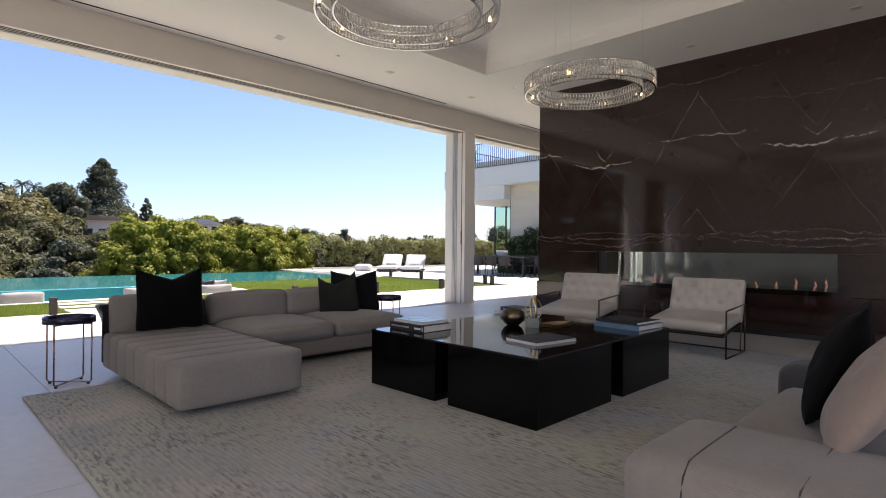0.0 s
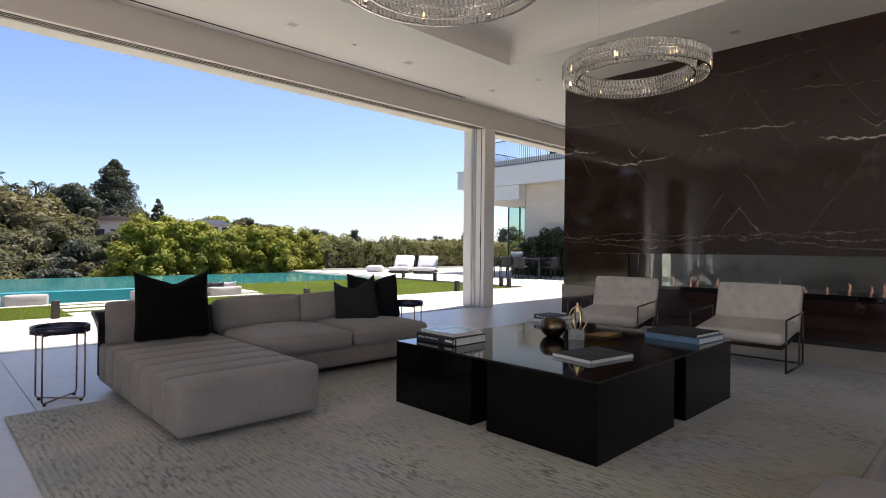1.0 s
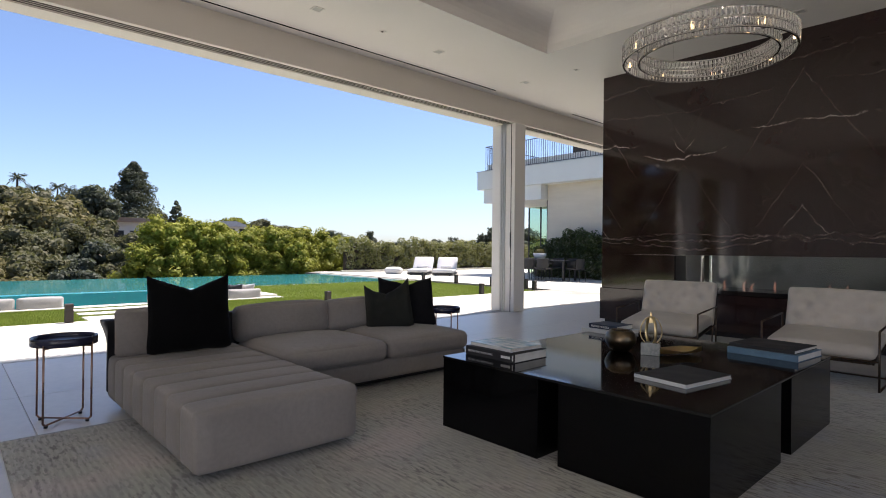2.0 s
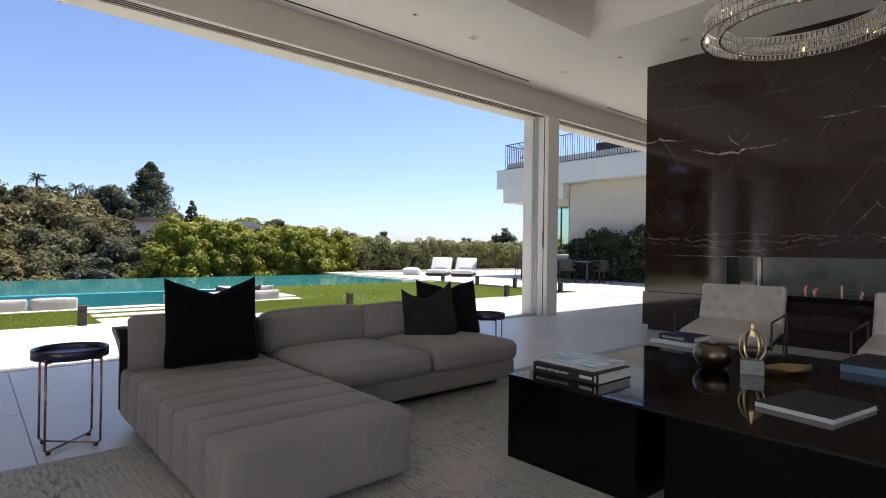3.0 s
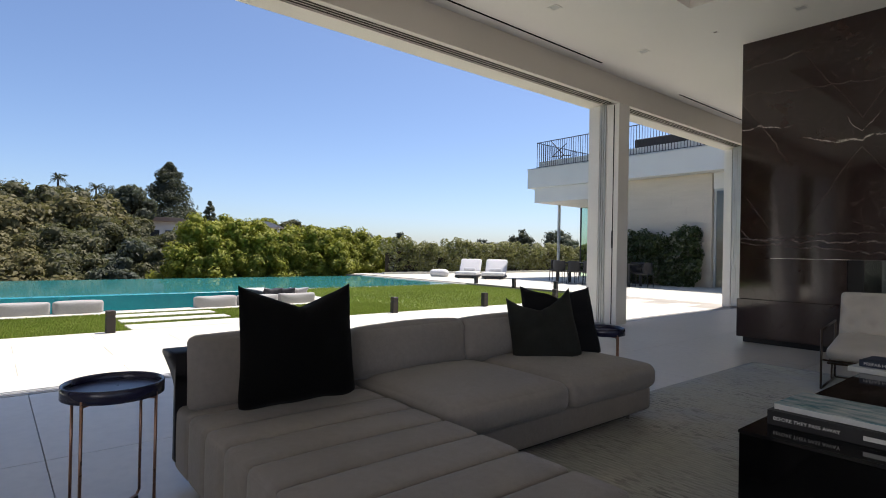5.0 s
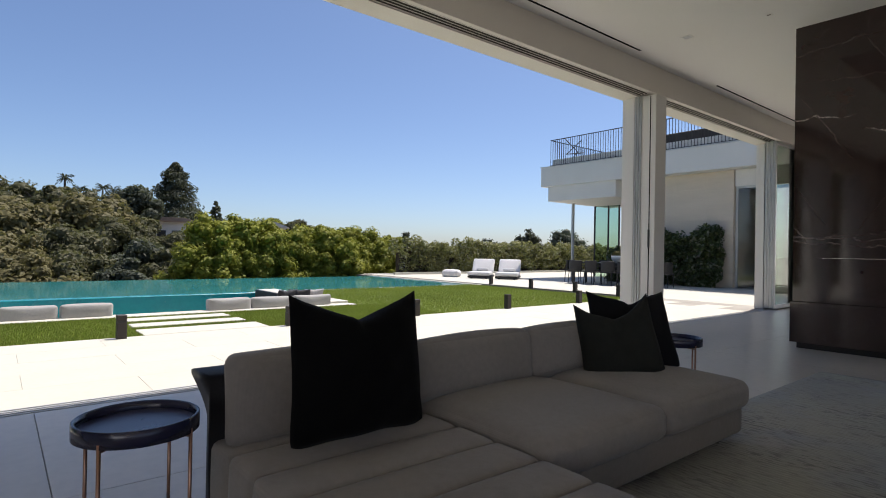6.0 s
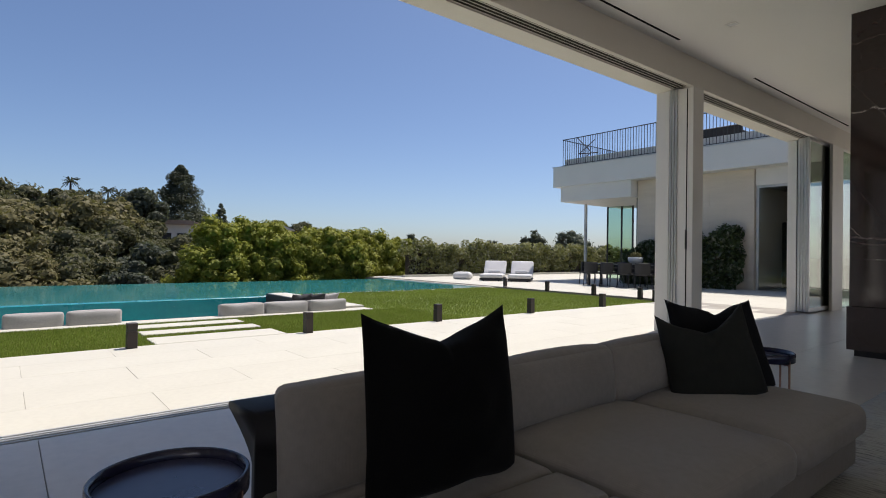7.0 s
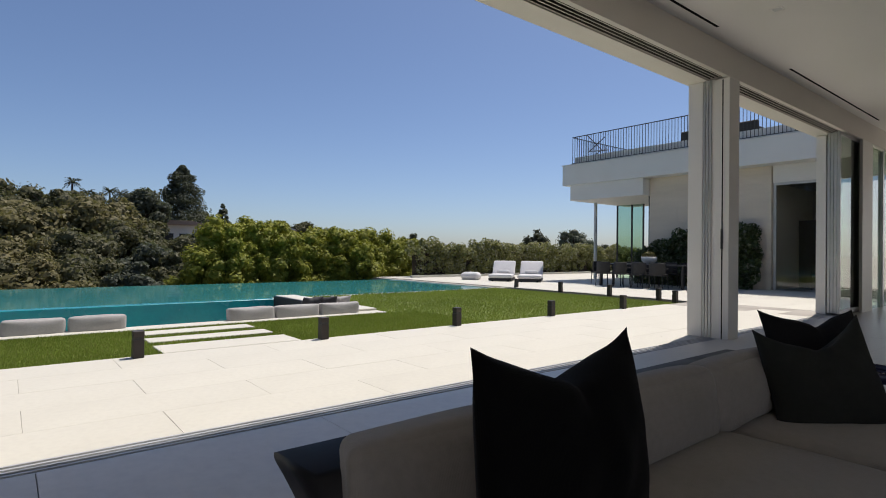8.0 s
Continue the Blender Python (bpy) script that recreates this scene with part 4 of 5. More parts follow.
gx = [-3000, -1800, -1000, -700, -500, -400, -320, -260, -220, -190, -165, -145] + list(range(-130, -46, 5)) + [-46, -42, -38, -34, -31, -28, -26, -24.6, -24.4, -22.05, -21.95, -16, -8, 0, 10, 60, 300, 3000]
gy = [-3000, -1000, -300, -120, -80, -60, -45] + list(range(-35, 60, 5)) + [11.95, 12.05, 65, 75, 90, 110, 130, 150, 180, 220, 300, 500, 900, 3000]
gy = sorted(gy)
bm = bmesh.new()
grid = [[bm.verts.new((x, y, height(x, y))) for y in gy] for x in gx]
for i in range(len(gx) - 1):
    for j in range(len(gy) - 1):
        if gx[i] >= -22.05 and gx[i + 1] <= 0 and gy[j] >= -36 and gy[j + 1] <= 12:
            continue
        bm.faces.new((grid[i][j], grid[i + 1][j], grid[i + 1][j + 1], grid[i][j + 1]))
tagged(part("ground", bm, "soil", smooth=True), "dry brown hillside soil", "ground", kind="structure")

# terrace bed, lawn bed, pool
tagged(part("terrace_bed", box(-10.12, -7.5, -12, 13.6, -0.3, -0.026, bm=box(-24.3, -7.5, 13.6, 30, -0.3, -0.026, bm=box(-24.3, -16.4, 13.35, 13.6, -0.3, -0.026))), "pave_grout"), "mortar bed of the terrace", "ground", kind="structure")
# lawn with a cut-out for the sunken lounge
LZ = -0.03
bm = box(-12.16, -10.125, -12, 13.1, -0.3, LZ)
bm = box(-16.2, -12.16, 6.42, 13.1, -0.3, LZ, bm=bm)
lawn = tagged(part("lawn", bm, "lawn"), "mown green lawn beside the pool", "lawn", kind="structure")
rng = np.random.default_rng(3)
n = 230000
px = np.concatenate((rng.uniform(-12.16, -10.11, n // 3), rng.uniform(-16.2, -10.11, n - n // 3)))
py = np.concatenate((rng.uniform(-1.5, 7, n // 3), rng.uniform(-1.5, 13.1, n - n // 3)))
keep = ~((px < -12.16) & (py < 6.42))
keep &= ~((px > -10.70) & (px < -10.11) & (py > 2.34) & (py < 3.83)) & ~((px > -11.3) & (px < -10.92) & (py > 2.34) & (py < 3.83)) & ~((px > -11.95) & (px < -11.56) & (py > 2.34) & (py < 3.83))
px, py = px[keep], py[keep]
n = len(px)
h = rng.uniform(0.018, 0.045, n)
ang = rng.uniform(0, 2 * np.pi, n)
w = 0.006
lx, ly = rng.normal(0, 0.012, n), rng.normal(0, 0.012, n)
co = np.empty((n, 3, 3), np.float32)
co[:, 0] = np.stack((px - w * np.cos(ang), py - w * np.sin(ang), np.full(n, LZ)), 1)
co[:, 1] = np.stack((px + w * np.cos(ang), py + w * np.sin(ang), np.full(n, LZ)), 1)
co[:, 2] = np.stack((px + lx, py + ly, LZ + h), 1)
me = bpy.data.meshes.new("grass")
me.vertices.add(3 * n)
me.vertices.foreach_set("co", co.ravel())
me.loops.add(3 * n)
me.loops.foreach_set("vertex_index", np.arange(3 * n, dtype=np.int32))
me.polygons.add(n)
me.polygons.foreach_set("loop_start", np.arange(0, 3 * n, 3, dtype=np.int32))
me.update(calc_edges=True)
me.materials.append(M["grass"])
tagged(new("grass", me), "short green grass blades of the lawn", "grass", kind="stuff")

# stepping slabs across the lawn
for x0, x1, y0, y1 in ((-10.66, -10.13, 2.32, 3.85), (-11.28, -10.94, 2.34, 3.82), (-11.93, -11.58, 2.36, 3.8)):
    slab = tagged(part("stepping_slab", box(x0, x1, y0, y1, -0.08, 0.0, 0.006), "terrace"), "pale limestone stepping slab set in the lawn", "slab", "stepping slabs")

# pool: basin, water, infinity edge, coping
PX0, PX1, PY1 = -22.6, -16.5, 13.3
pool = tagged(thing("pool", (0, 0, 0)), "teal infinity pool", "pool", kind="structure")
part("basin_floor", box(PX0, PX1, -30, PY1, -1.6, -1.5), "pool_tile", pool)
part("infinity_edge", box(PX0 - 0.25, PX0, -30, PY1 + 0.2, -1.5, -0.065, 0.01), "pool_tile", pool)
part("pit_wall", box(PX1, PX1 + 0.28, -30, 5.95, -1.5, -0.04, 0.01), "pool_tile", pool, "wet teal tiled wall above the sunken lounge")
part("lawn_wall", box(PX1 + 0.02, -16.2, 5.95, 13.1, -1.5, -0.04), "terrace", pool)
part("end_wall", box(PX0, -16.2, PY1, PY1 + 0.3, -1.5, -0.03, 0.008), "terrace", pool)
bm = bmesh.new()
bmesh.ops.create_grid(bm, x_segments=2, y_segments=2, size=0.5, matrix=Matrix.LocRotScale(((PX0 + PX1) / 2 - 0.05, (PY1 - 30) / 2, -0.05), None, (PX1 - PX0 + 0.3, PY1 + 30, 1)))
tagged(part("water", bm, "water"), "still teal pool water", "water", kind="structure")

# sunken lounge in front of the pool
pit = tagged(thing("sunken_lounge", (0, 0, 0)), "sunken seating pit edged with pale stone", "seating pit", kind="structure")
part("pit_floor", box(PX1 + 0.28, -12.5, -12, 5.95, -0.9, -0.8), "terrace", pit)
part("coping", box(-12.5, -12.16, -12, 6.4, -0.8, 0.0, 0.008), "terrace", pit)
part("coping", box(-16.2, -12.5, 5.95, 6.4, -0.8, 0.04, 0.008), "terrace", pit)
part("pit_lining", box(-16.2, -12.5, 5.9, 5.95, -0.8, 0.03), "charcoal", pit)
part("fire_table", box(-14.9, -13.9, 2.9, 3.9, -0.8, -0.3, 0.01), "grey_cushion", pit, "grey stone fire table")
cz = -0.02
for i, (y0, y1) in enumerate(((-1.76, -1.08), (-1.06, -0.4), (-0.38, 0.28), (0.3, 0.97), (0.98, 1.65), (1.67, 2.34), (3.69, 4.42), (4.44, 5.2), (5.22, 5.96))):
    c = thing("outdoor_cushion", (-12.45, (y0 + y1) / 2, -0.05), 0, "long grey outdoor back cushion on the stone edge", "cushion", "pit cushions")
    part("cover", lean(pad((0.2, y1 - y0 - 0.012, 0.235), (0, 0, 0.118), 0.04, 12, (0.025, 0.0, 0.008), slump(i, 0.02)), -6, (0, 0, 0)), "grey_cushion", c, smooth=True)
for i, (y, mt, tilt) in enumerate(((5.15, "sofa_dark", 20), (5.5, "sofa_dark", -14), (5.72, "grey_cushion", 8))):
    throw_pillow("small outdoor pillow lying on the pit cushions", (-12.8, y, -0.06), 80 + tilt, 30, 0.42, 0.4, mt, 0.03, 20 + i)


# bollard lights along the lawn
def bollard(x, y):
    b = thing("bollard_light", (x, y, 0), 0, "short dark brown square bollard light", "bollard", "lawn bollards")
    part("body", box(-0.05, 0.05, -0.05, 0.05, -0.03, 0.18, 0.004), "brown_metal", b)
    part("light_slot", box(-0.046, 0.046, -0.046, 0.046, 0.18, 0.205), "charcoal", b)
    part("cap", box(-0.05, 0.05, -0.05, 0.05, 0.205, 0.265, 0.004), "brown_metal", b)


for x, y in ((-10.06, -0.2), (-10.03, 2.07), (-10.04, 4.1), (-10.05, 6.27), (-10.07, 8.44), (-10.1, 10.67), (-10.24, 12.97), (-10.9, 13.42), (-12.37, 13.55), (-14.05, 13.6), (-15.94, 13.75)):
    bollard(x, y)


# ---- terrace furniture ----
def sun_lounger(x, y, turn):
    s = thing("sun_lounger", (x, y, 0), turn, "white cushioned sun lounger on a low dark base, back raised", "lounger", "sun loungers")
    part("base", box(-0.44, 0.44, -0.9, 0.7, 0.03, 0.11, 0.012), "wicker", s)
    for sx in (-0.3, 0.3):
        for sy in (-0.8, 0.6):
            part("foot", box(sx - 0.03, sx + 0.03, sy - 0.03, sy + 0.03, -0.02, 0.03), "charcoal", s)
    part("mattress", pad((0.9, 1.15, 0.14), (0, -0.33, 0.19), 0.05, 9, (0, 0, 0.012)), "white_cushion", s, smooth=True)
    b = pad((0.9, 0.16, 0.74), (0, 0, 0.36), 0.06, 9, (0, 0.02, 0))
    bmesh.ops.rotate(b, verts=b.verts[:], cent=(0, 0, 0), matrix=Matrix.Rotation(radians(-42), 3, "X"))
    bmesh.ops.translate(b, verts=b.verts[:], vec=(0, 0.24, 0.2))
    part("backrest", b, "white_cushion", s, smooth=True)
    part("back_support", rod((-0.3, 0.55, 0.06), (-0.3, 0.58, 0.6), 0.012, bm=rod((0.3, 0.55, 0.06), (0.3, 0.58, 0.6), 0.012)), "charcoal", s)
    part("head_roll", pad((0.5, 0.1, 0.12), (0, 0.2, 0.34), 0.045, 7, (0, 0.01, 0.01)), "white_cushion", s, smooth=True)


sun_lounger(-19.3, 16.5, 38)
sun_lounger(-18.35, 17.1, 38)
pf = thing("pouf", (-20.35, 15.75, 0), 30, "low white outdoor pouf", "pouf")
part("cover", pad((0.72, 0.55, 0.3), (0, 0, 0.14), 0.12, 10, (0.02, 0.02, 0.02)), "white_cushion", pf, smooth=True)


def dining_chair():
    c = thing("dining_chair", (0, 0, 0), 0, "black woven outdoor dining chair", "chair", "terrace dining chairs")
    part("seat", pad((0.46, 0.46, 0.05), (0, 0, 0.44), 0.02, 6), "wicker", c, smooth=True)

    def curve(q, p):
        q.y -= 0.12 * (q.x / 0.25) ** 2
        return q
    part("backrest", pad((0.52, 0.04, 0.36), (0, 0.22, 0.64), 0.018, 9, fn=curve), "wicker", c, smooth=True)
    for sx in (-0.2, 0.2):
        part("arm", box(sx * 1.15 - 0.015, sx * 1.15 + 0.015, -0.16, 0.14, 0.62, 0.65, 0.005), "wicker", c)
        for sy in (-0.19, 0.19):
            part("leg", rod((sx * 1.1, sy * 1.1, 0), (sx, sy, 0.43), 0.013, 8), "charcoal", c)
    return c


tb = thing("dining_table", (-13.8, 17.7, 0), 4, "long black outdoor dining table", "table")
part("tabletop", box(-1.5, 1.5, -0.5, 0.5, 0.72, 0.76, 0.005), "charcoal", tb)
for sx in (-1.42, 1.42):
    for sy in (-0.42, 0.42):
        part("leg", box(sx - 0.035, sx + 0.035, sy - 0.035, sy + 0.035, -0.0, 0.72), "charcoal", tb)
dc = dining_chair()
dc.matrix_world = pose(-14.9, 17.0, 0, 0, 0, 184)
for i, x in enumerate((-14.25, -13.6, -12.95)):
    copy_thing(dc, pose(x, 17.02 + 0.03 * (i % 2), 0, 0, 0, 180 + 5 * (i - 1)))
for i, x in enumerate((-14.8, -14.1, -13.4, -12.7)):
    copy_thing(dc, pose(x, 18.45, 0, 0, 0, 4 * (i - 1)))
copy_thing(dc, pose(-12.0, 17.75, 0, 0, 0, -86))
copy_thing(dc, pose(-15.6, 17.7, 0, 0, 0, 92))
pot = thing("planter_bowl", (-13.7, 17.75, 0.76), 0, "pale bowl with a clipped green plant on the table", "planter")
part("bowl", lathe([(0.001, 0), (0.13, 0), (0.24, 0.12), (0.25, 0.25), (0.225, 0.25), (0.2, 0.13), (0.001, 0.06)], 24), "outpaint", pot, smooth=True)
rr = np.random.default_rng(8)
v = rr.normal(0, 1, (500, 3))
v /= np.linalg.norm(v, axis=1)[:, None]
cloud("plant", v * np.array((0.2, 0.2, 0.12)) + np.array((0, 0, 0.28)), v, 0.05, "olive", pot, seed=4)

# ---- guest wing across the terrace ----
wing = thing("guest_wing", (0, 0, 0), 0, "modern pale wing with limestone wall, deep roof fascia and rooftop railing", "house")
part("fascia", box(-18.69, -7.6, 19.4, 34, 3.95, 4.78, 0.01), "outpaint", wing, "pale rendered roof fascia")
part("coping", box(-18.72, -7.6, 19.37, 34, 4.78, 4.815), "alu", wing, "thin pale metal coping")
part("lower_fascia", box(-18.36, -15.02, 19.52, 24, 3.31, 3.948), "outpaint", wing, "set-back lower roof band")
part("lower_fascia", box(-10.78, -7.6, 19.99, 24, 3.4, 3.948), "outpaint", wing)
part("parapet", box(-18.25, -7.6, 19.64, 19.8, 4.815, 5.12, bm=box(-18.25, -18.07, 19.8, 34, 4.815, 5.12)), "outpaint", wing)
st = []
for r in range(7):
    z0 = r * 0.564
    cuts = [-15.0] + [-15.0 + (0.55 if r % 2 else 1.1) + 1.1 * q for q in range(4) if -15.0 + (0.55 if r % 2 else 1.1) + 1.1 * q < -11.2] + [-10.95]
    for a, c in zip(cuts, cuts[1:]):
        st.append((a, c, z0, min(3.948, z0 + 0.564)))
wallp = part("wall", box(-14.98, -10.97, 20.0, 22.5, 0, 3.948), "limestone", wing)
for a, c, z0, z1 in st:
    part("stone_slab", box(a + 0.001, c - 0.001, 19.96, 20.0, z0 + 0.001, z1 - 0.001), "limestone", wallp)
part("wall", box(-10.95, -10.8, 19.93, 23.7, 0, 3.948), "limestone", wing)
part("wall", box(-7.6, -7.5, 20.1, 23.7, 0, 3.948), "limestone", wing)
part("wall", box(-15.0, -7.6, 24, 24.2, 0, 3.33), "outpaint", wing)
part("post", rod((-18.15, 21.0, -0.03), (-18.15, 21.0, 3.33), 0.07, 16), "alu", wing, "slim grey steel post")
dr = part("glass_door", box(-10.78, -10.70, 20.05, 20.13, 0, 3.4, bm=box(-7.7, -7.62, 20.05, 20.13, 0, 3.4, bm=box(-10.70, -7.7, 20.05, 20.13, 3.32, 3.4))), "alu", wing)
part("pane", box(-10.70, -7.7, 20.08, 20.092, 0, 3.32), "glass", dr).visible_shadow = False
part("room_wall", box(-10.78, -7.6, 23.6, 23.7, 0, 3.5, bm=box(-10.78, -7.6, 20.4, 23.6, 3.4, 3.5)), "taupe_wall", wing, "taupe plaster of the room behind the glass")
part("room_floor", box(-10.78, -7.6, 20.14, 23.6, -0.02, 0.004), "floor", wing)
part("wall_panel", box(-9.9, -8.6, 23.54, 23.6, 0.55, 2.75, 0.01), "grey_cushion", wing, "pale upholstered wall panel")
part("side_cabinet", box(-10.76, -10.2, 22.2, 23.5, 0, 2.3, 0.01), "brown_metal", wing, "dark brown tall cabinet")
gw = part("glass_wall", box(-15.06, -15.0, 20.0, 20.06, 0, 3.33, bm=box(-15.06, -15.0, 22.0, 22.06, 0, 3.33, bm=box(-15.06, -15.0, 23.9, 23.96, 0, 3.33))), "charcoal", wing)
part("pane", box(-15.04, -15.028, 20.06, 22.0, 0, 3.33, bm=box(-15.04, -15.028, 22.06, 23.9, 0, 3.33)), "green_glass", gw)
gd = part("glass_screen", box(-18.3, -18.24, 22.8, 22.86, 0, 3.33, bm=box(-17.56, -17.5, 22.8, 22.86, 0, 3.33, bm=box(-17.0, -16.94, 22.8, 22.86, 0, 3.33))), "charcoal", wing)
part("pane", box(-18.24, -17.56, 22.82, 22.832, 0, 3.33), "green_glass", gd)
part("pane", box(-17.5, -17.0, 22.82, 22.832, 0, 3.33), "green_glass", gd)
rail = part("railing", box(-18.32, -7.6, 19.56, 19.59, 5.95, 5.98, bm=box(-18.32, -7.6, 19.56, 19.59, 4.86, 4.88, bm=box(-18.32, -18.29, 19.59, 27, 5.95, 5.98, bm=box(-18.32, -18.29, 19.59, 27, 4.86, 4.88)))), "charcoal", wing, "dark slim metal balustrade")
first = part("baluster", box(-0.008, 0.008, -0.008, 0.008, 4.86, 5.96), "charcoal", rail)
first.matrix_basis = pose(-18.3, 19.575, 0)
for i in range(1, 92):
    share("baluster", first, rail, pose(-18.3 + 0.115 * i, 19.575, 0))
for i in range(1, 50):
    share("baluster", first, rail, pose(-18.305, 19.575 + 0.15 * i, 0))
rf = thing("roof_sofa", (-12.6, 20.6, 4.815), 0, "dark outdoor sofa on the roof terrace", "sofa")
part("body", box(-1.3, 1.3, -0.4, 0.4, 0, 0.55, 0.03, bm=box(-1.3, 1.3, -0.45, -0.3, 0.0, 0.74, 0.03)), "wicker", rf)
rt = thing("roof_chair", (-17.5, 20.1, 4.815), 20, "folded dark metal chair on the roof terrace", "chair")
part("frame", path_tube([(-0.4, 0, 1.25), (0.2, 0, 0.6), (-0.3, 0, 0.1)], 0.02, 6, path_tube([(0.35, 0, 1.1), (-0.3, 0, 0.55), (0.5, 0, 0.55)], 0.02, 6)), "charcoal", rt)


# room behind the glass: a dark table and chairs
it = thing("dining_table", (-9.2, 22.0, 0.004), 0, "dark dining table in the room behind the glass", "table")
part("tabletop", box(-1.0, 1.0, -0.45, 0.45, 0.7, 0.745, 0.008), "brown_metal", it)
for sx in (-0.75, 0.75):
    part("leg", box(sx - 0.06, sx + 0.06, -0.3, 0.3, 0, 0.7, 0.004), "charcoal", it)
for i, (x, y, a) in enumerate(((-9.85, 21.4, 178), (-9.2, 21.38, 184), (-8.55, 21.42, 176), (-9.5, 22.65, 2), (-8.8, 22.62, -5))):
    copy_thing(dc, pose(x, y, 0.004, 0, 0, a))


# ---- planting ----
def clump_cloud(centres, radii, per, rng2, shell=0.35):
    """Leaf places on and under the skins of many small clumps."""
    cs, ns = [], []
    for c, r in zip(centres, radii):
        v = rng2.normal(0, 1, (per, 3))
        v /= np.linalg.norm(v, axis=1)[:, None]
        rad = 1 - shell * rng2.random((per, 1)) ** 1.6
        cs.append(np.array(c) + v * rad * np.array(r))
        ns.append(v + np.array((0, 0, 0.35)))
    return np.concatenate(cs), np.concatenate(ns)


def cores(name, centres, radii, material, parent, seed, fill=0.8):
    """The dense, shaded inside of a crown: one rough lump for each clump."""
    b = bmesh.new()
    for c, r in zip(centres, radii):
        got = bmesh.ops.create_icosphere(b, subdivisions=2 if max(r) > 0.9 else 1, radius=1.0)["verts"]
        for vt in got:
            k2 = fill * (1 + 0.3 * noise.noise(vt.co * 2.1 + Vector(c)))
            vt.co = Vector(c) + Vector((vt.co.x * r[0], vt.co.y * r[1], vt.co.z * r[2])) * k2
    return part(name, b, material, parent, smooth=True)


def dome(rng2, n, a, b, c, low=-0.2):
    v = rng2.normal(0, 1, (n * 3, 3))
    v /= np.linalg.norm(v, axis=1)[:, None]
    v = v[v[:, 2] > low][:n]
    return v * np.array((a, b, c))


def bush(x, y, z, rx, ry, h, seed, leaf=0.085, clumps=170, per=150, material="bush", label="large rounded dark green bush"):
    rng2 = np.random.default_rng(seed)
    t = thing("bush", (x, y, z), 0, label, "bush", "bushes beyond the pool")
    stems = None
    for i in range(6):
        a = i * 1.05
        stems = rod((0.15 * math.cos(a), 0.15 * math.sin(a), -0.3), (rx * 0.4 * math.cos(a), ry * 0.4 * math.sin(a), h * 0.6), 0.05, 7, 0.02, bm=stems)
    part("trunk", stems, "bark", t)
    cen = dome(rng2, clumps, rx, ry, h, -0.15) * rng2.uniform(0.72, 1.03, (clumps, 1))
    cen[:, 2] = np.maximum(cen[:, 2], 0.0) + 0.1
    rad = rng2.uniform(0.18, 0.46, clumps)
    lobes = [(r, r, r * 0.85) for r in rad]
    cs, ns = clump_cloud(cen, lobes, per, rng2)
    crown = cloud("crown", cs, ns, leaf, material, t, seed=seed, spread=0.4)
    cores("inner_crown", cen, lobes, material, crown, seed, 0.66)
    return t


for i, (y, rx, ry, h) in enumerate(((7.7, 1.7, 1.7, 3.35), (9.0, 1.6, 1.5, 3.6), (10.2, 1.55, 1.4, 3.4), (11.4, 1.5, 1.3, 3.15), (12.8, 1.5, 1.3, 3.4), (14.2, 1.5, 1.35, 3.3), (15.6, 1.4, 1.25, 3.1), (16.8, 1.3, 1.1, 3.0))):
    bush(-26.2 - 0.3 * (i % 2), y, -1.3, rx, ry, h, 30 + i)
for i, (y, h) in enumerate(((8.3, 3.2), (9.7, 3.25), (11.0, 3.1), (12.2, 3.1), (13.5, 3.1), (15.0, 2.9))):
    bush(-27.6, y, -1.3, 1.2, 1.1, h, 60 + i, clumps=80)
bush(-24.8, 13.2, -0.9, 0.8, 0.8, 2.1, 44, clumps=50, label="small light green bush below the pool edge")

# clipped hedge
rng2 = np.random.default_rng(77)
hd = thing("hedge", (-23.6, 15.0, -0.03), 0, "long clipped hedge with pale new leaves", "hedge")
part("woody_core", box(-0.25, 0.25, 0.3, 17.5, 0, 1.25), "bark", hd)
n = 520
hc = np.stack((rng2.uniform(-0.32, 0.5, n), rng2.uniform(0, 18, n), rng2.uniform(0.2, 1.5, n)), 1)
hc[:, 0] = np.where(rng2.random(n) < 0.6, rng2.uniform(0.3, 0.5, n), hc[:, 0])
hc[:, 2] += 0.1 * np.sin(hc[:, 1] * 1.7)
cs, ns = clump_cloud(hc, [(r, r, r) for r in rng2.uniform(0.14, 0.3, n)], 110, rng2)
cloud("leaves", cs, ns, 0.075, "hedge", hd, seed=78)
part("planter_wall", box(0.75, 0.9, -0.5, 17, 0, 0.12), "terrace", hd)

# tall trees added unseen to the south, darkening what the polished marble mirrors
for i, (x, y) in enumerate(((-9.2, -9.6), (-11.4, -10.2), (-13.6, -9.8), (-16.0, -10.6), (-18.4, -10.0), (-20.8, -10.5))):
    bush(x, y, -0.4, 1.7, 1.4, 8.5, 700 + i, leaf=0.2, clumps=260, per=40, material="oak", label="tall dark shrub added out of view to keep sky off the marble")

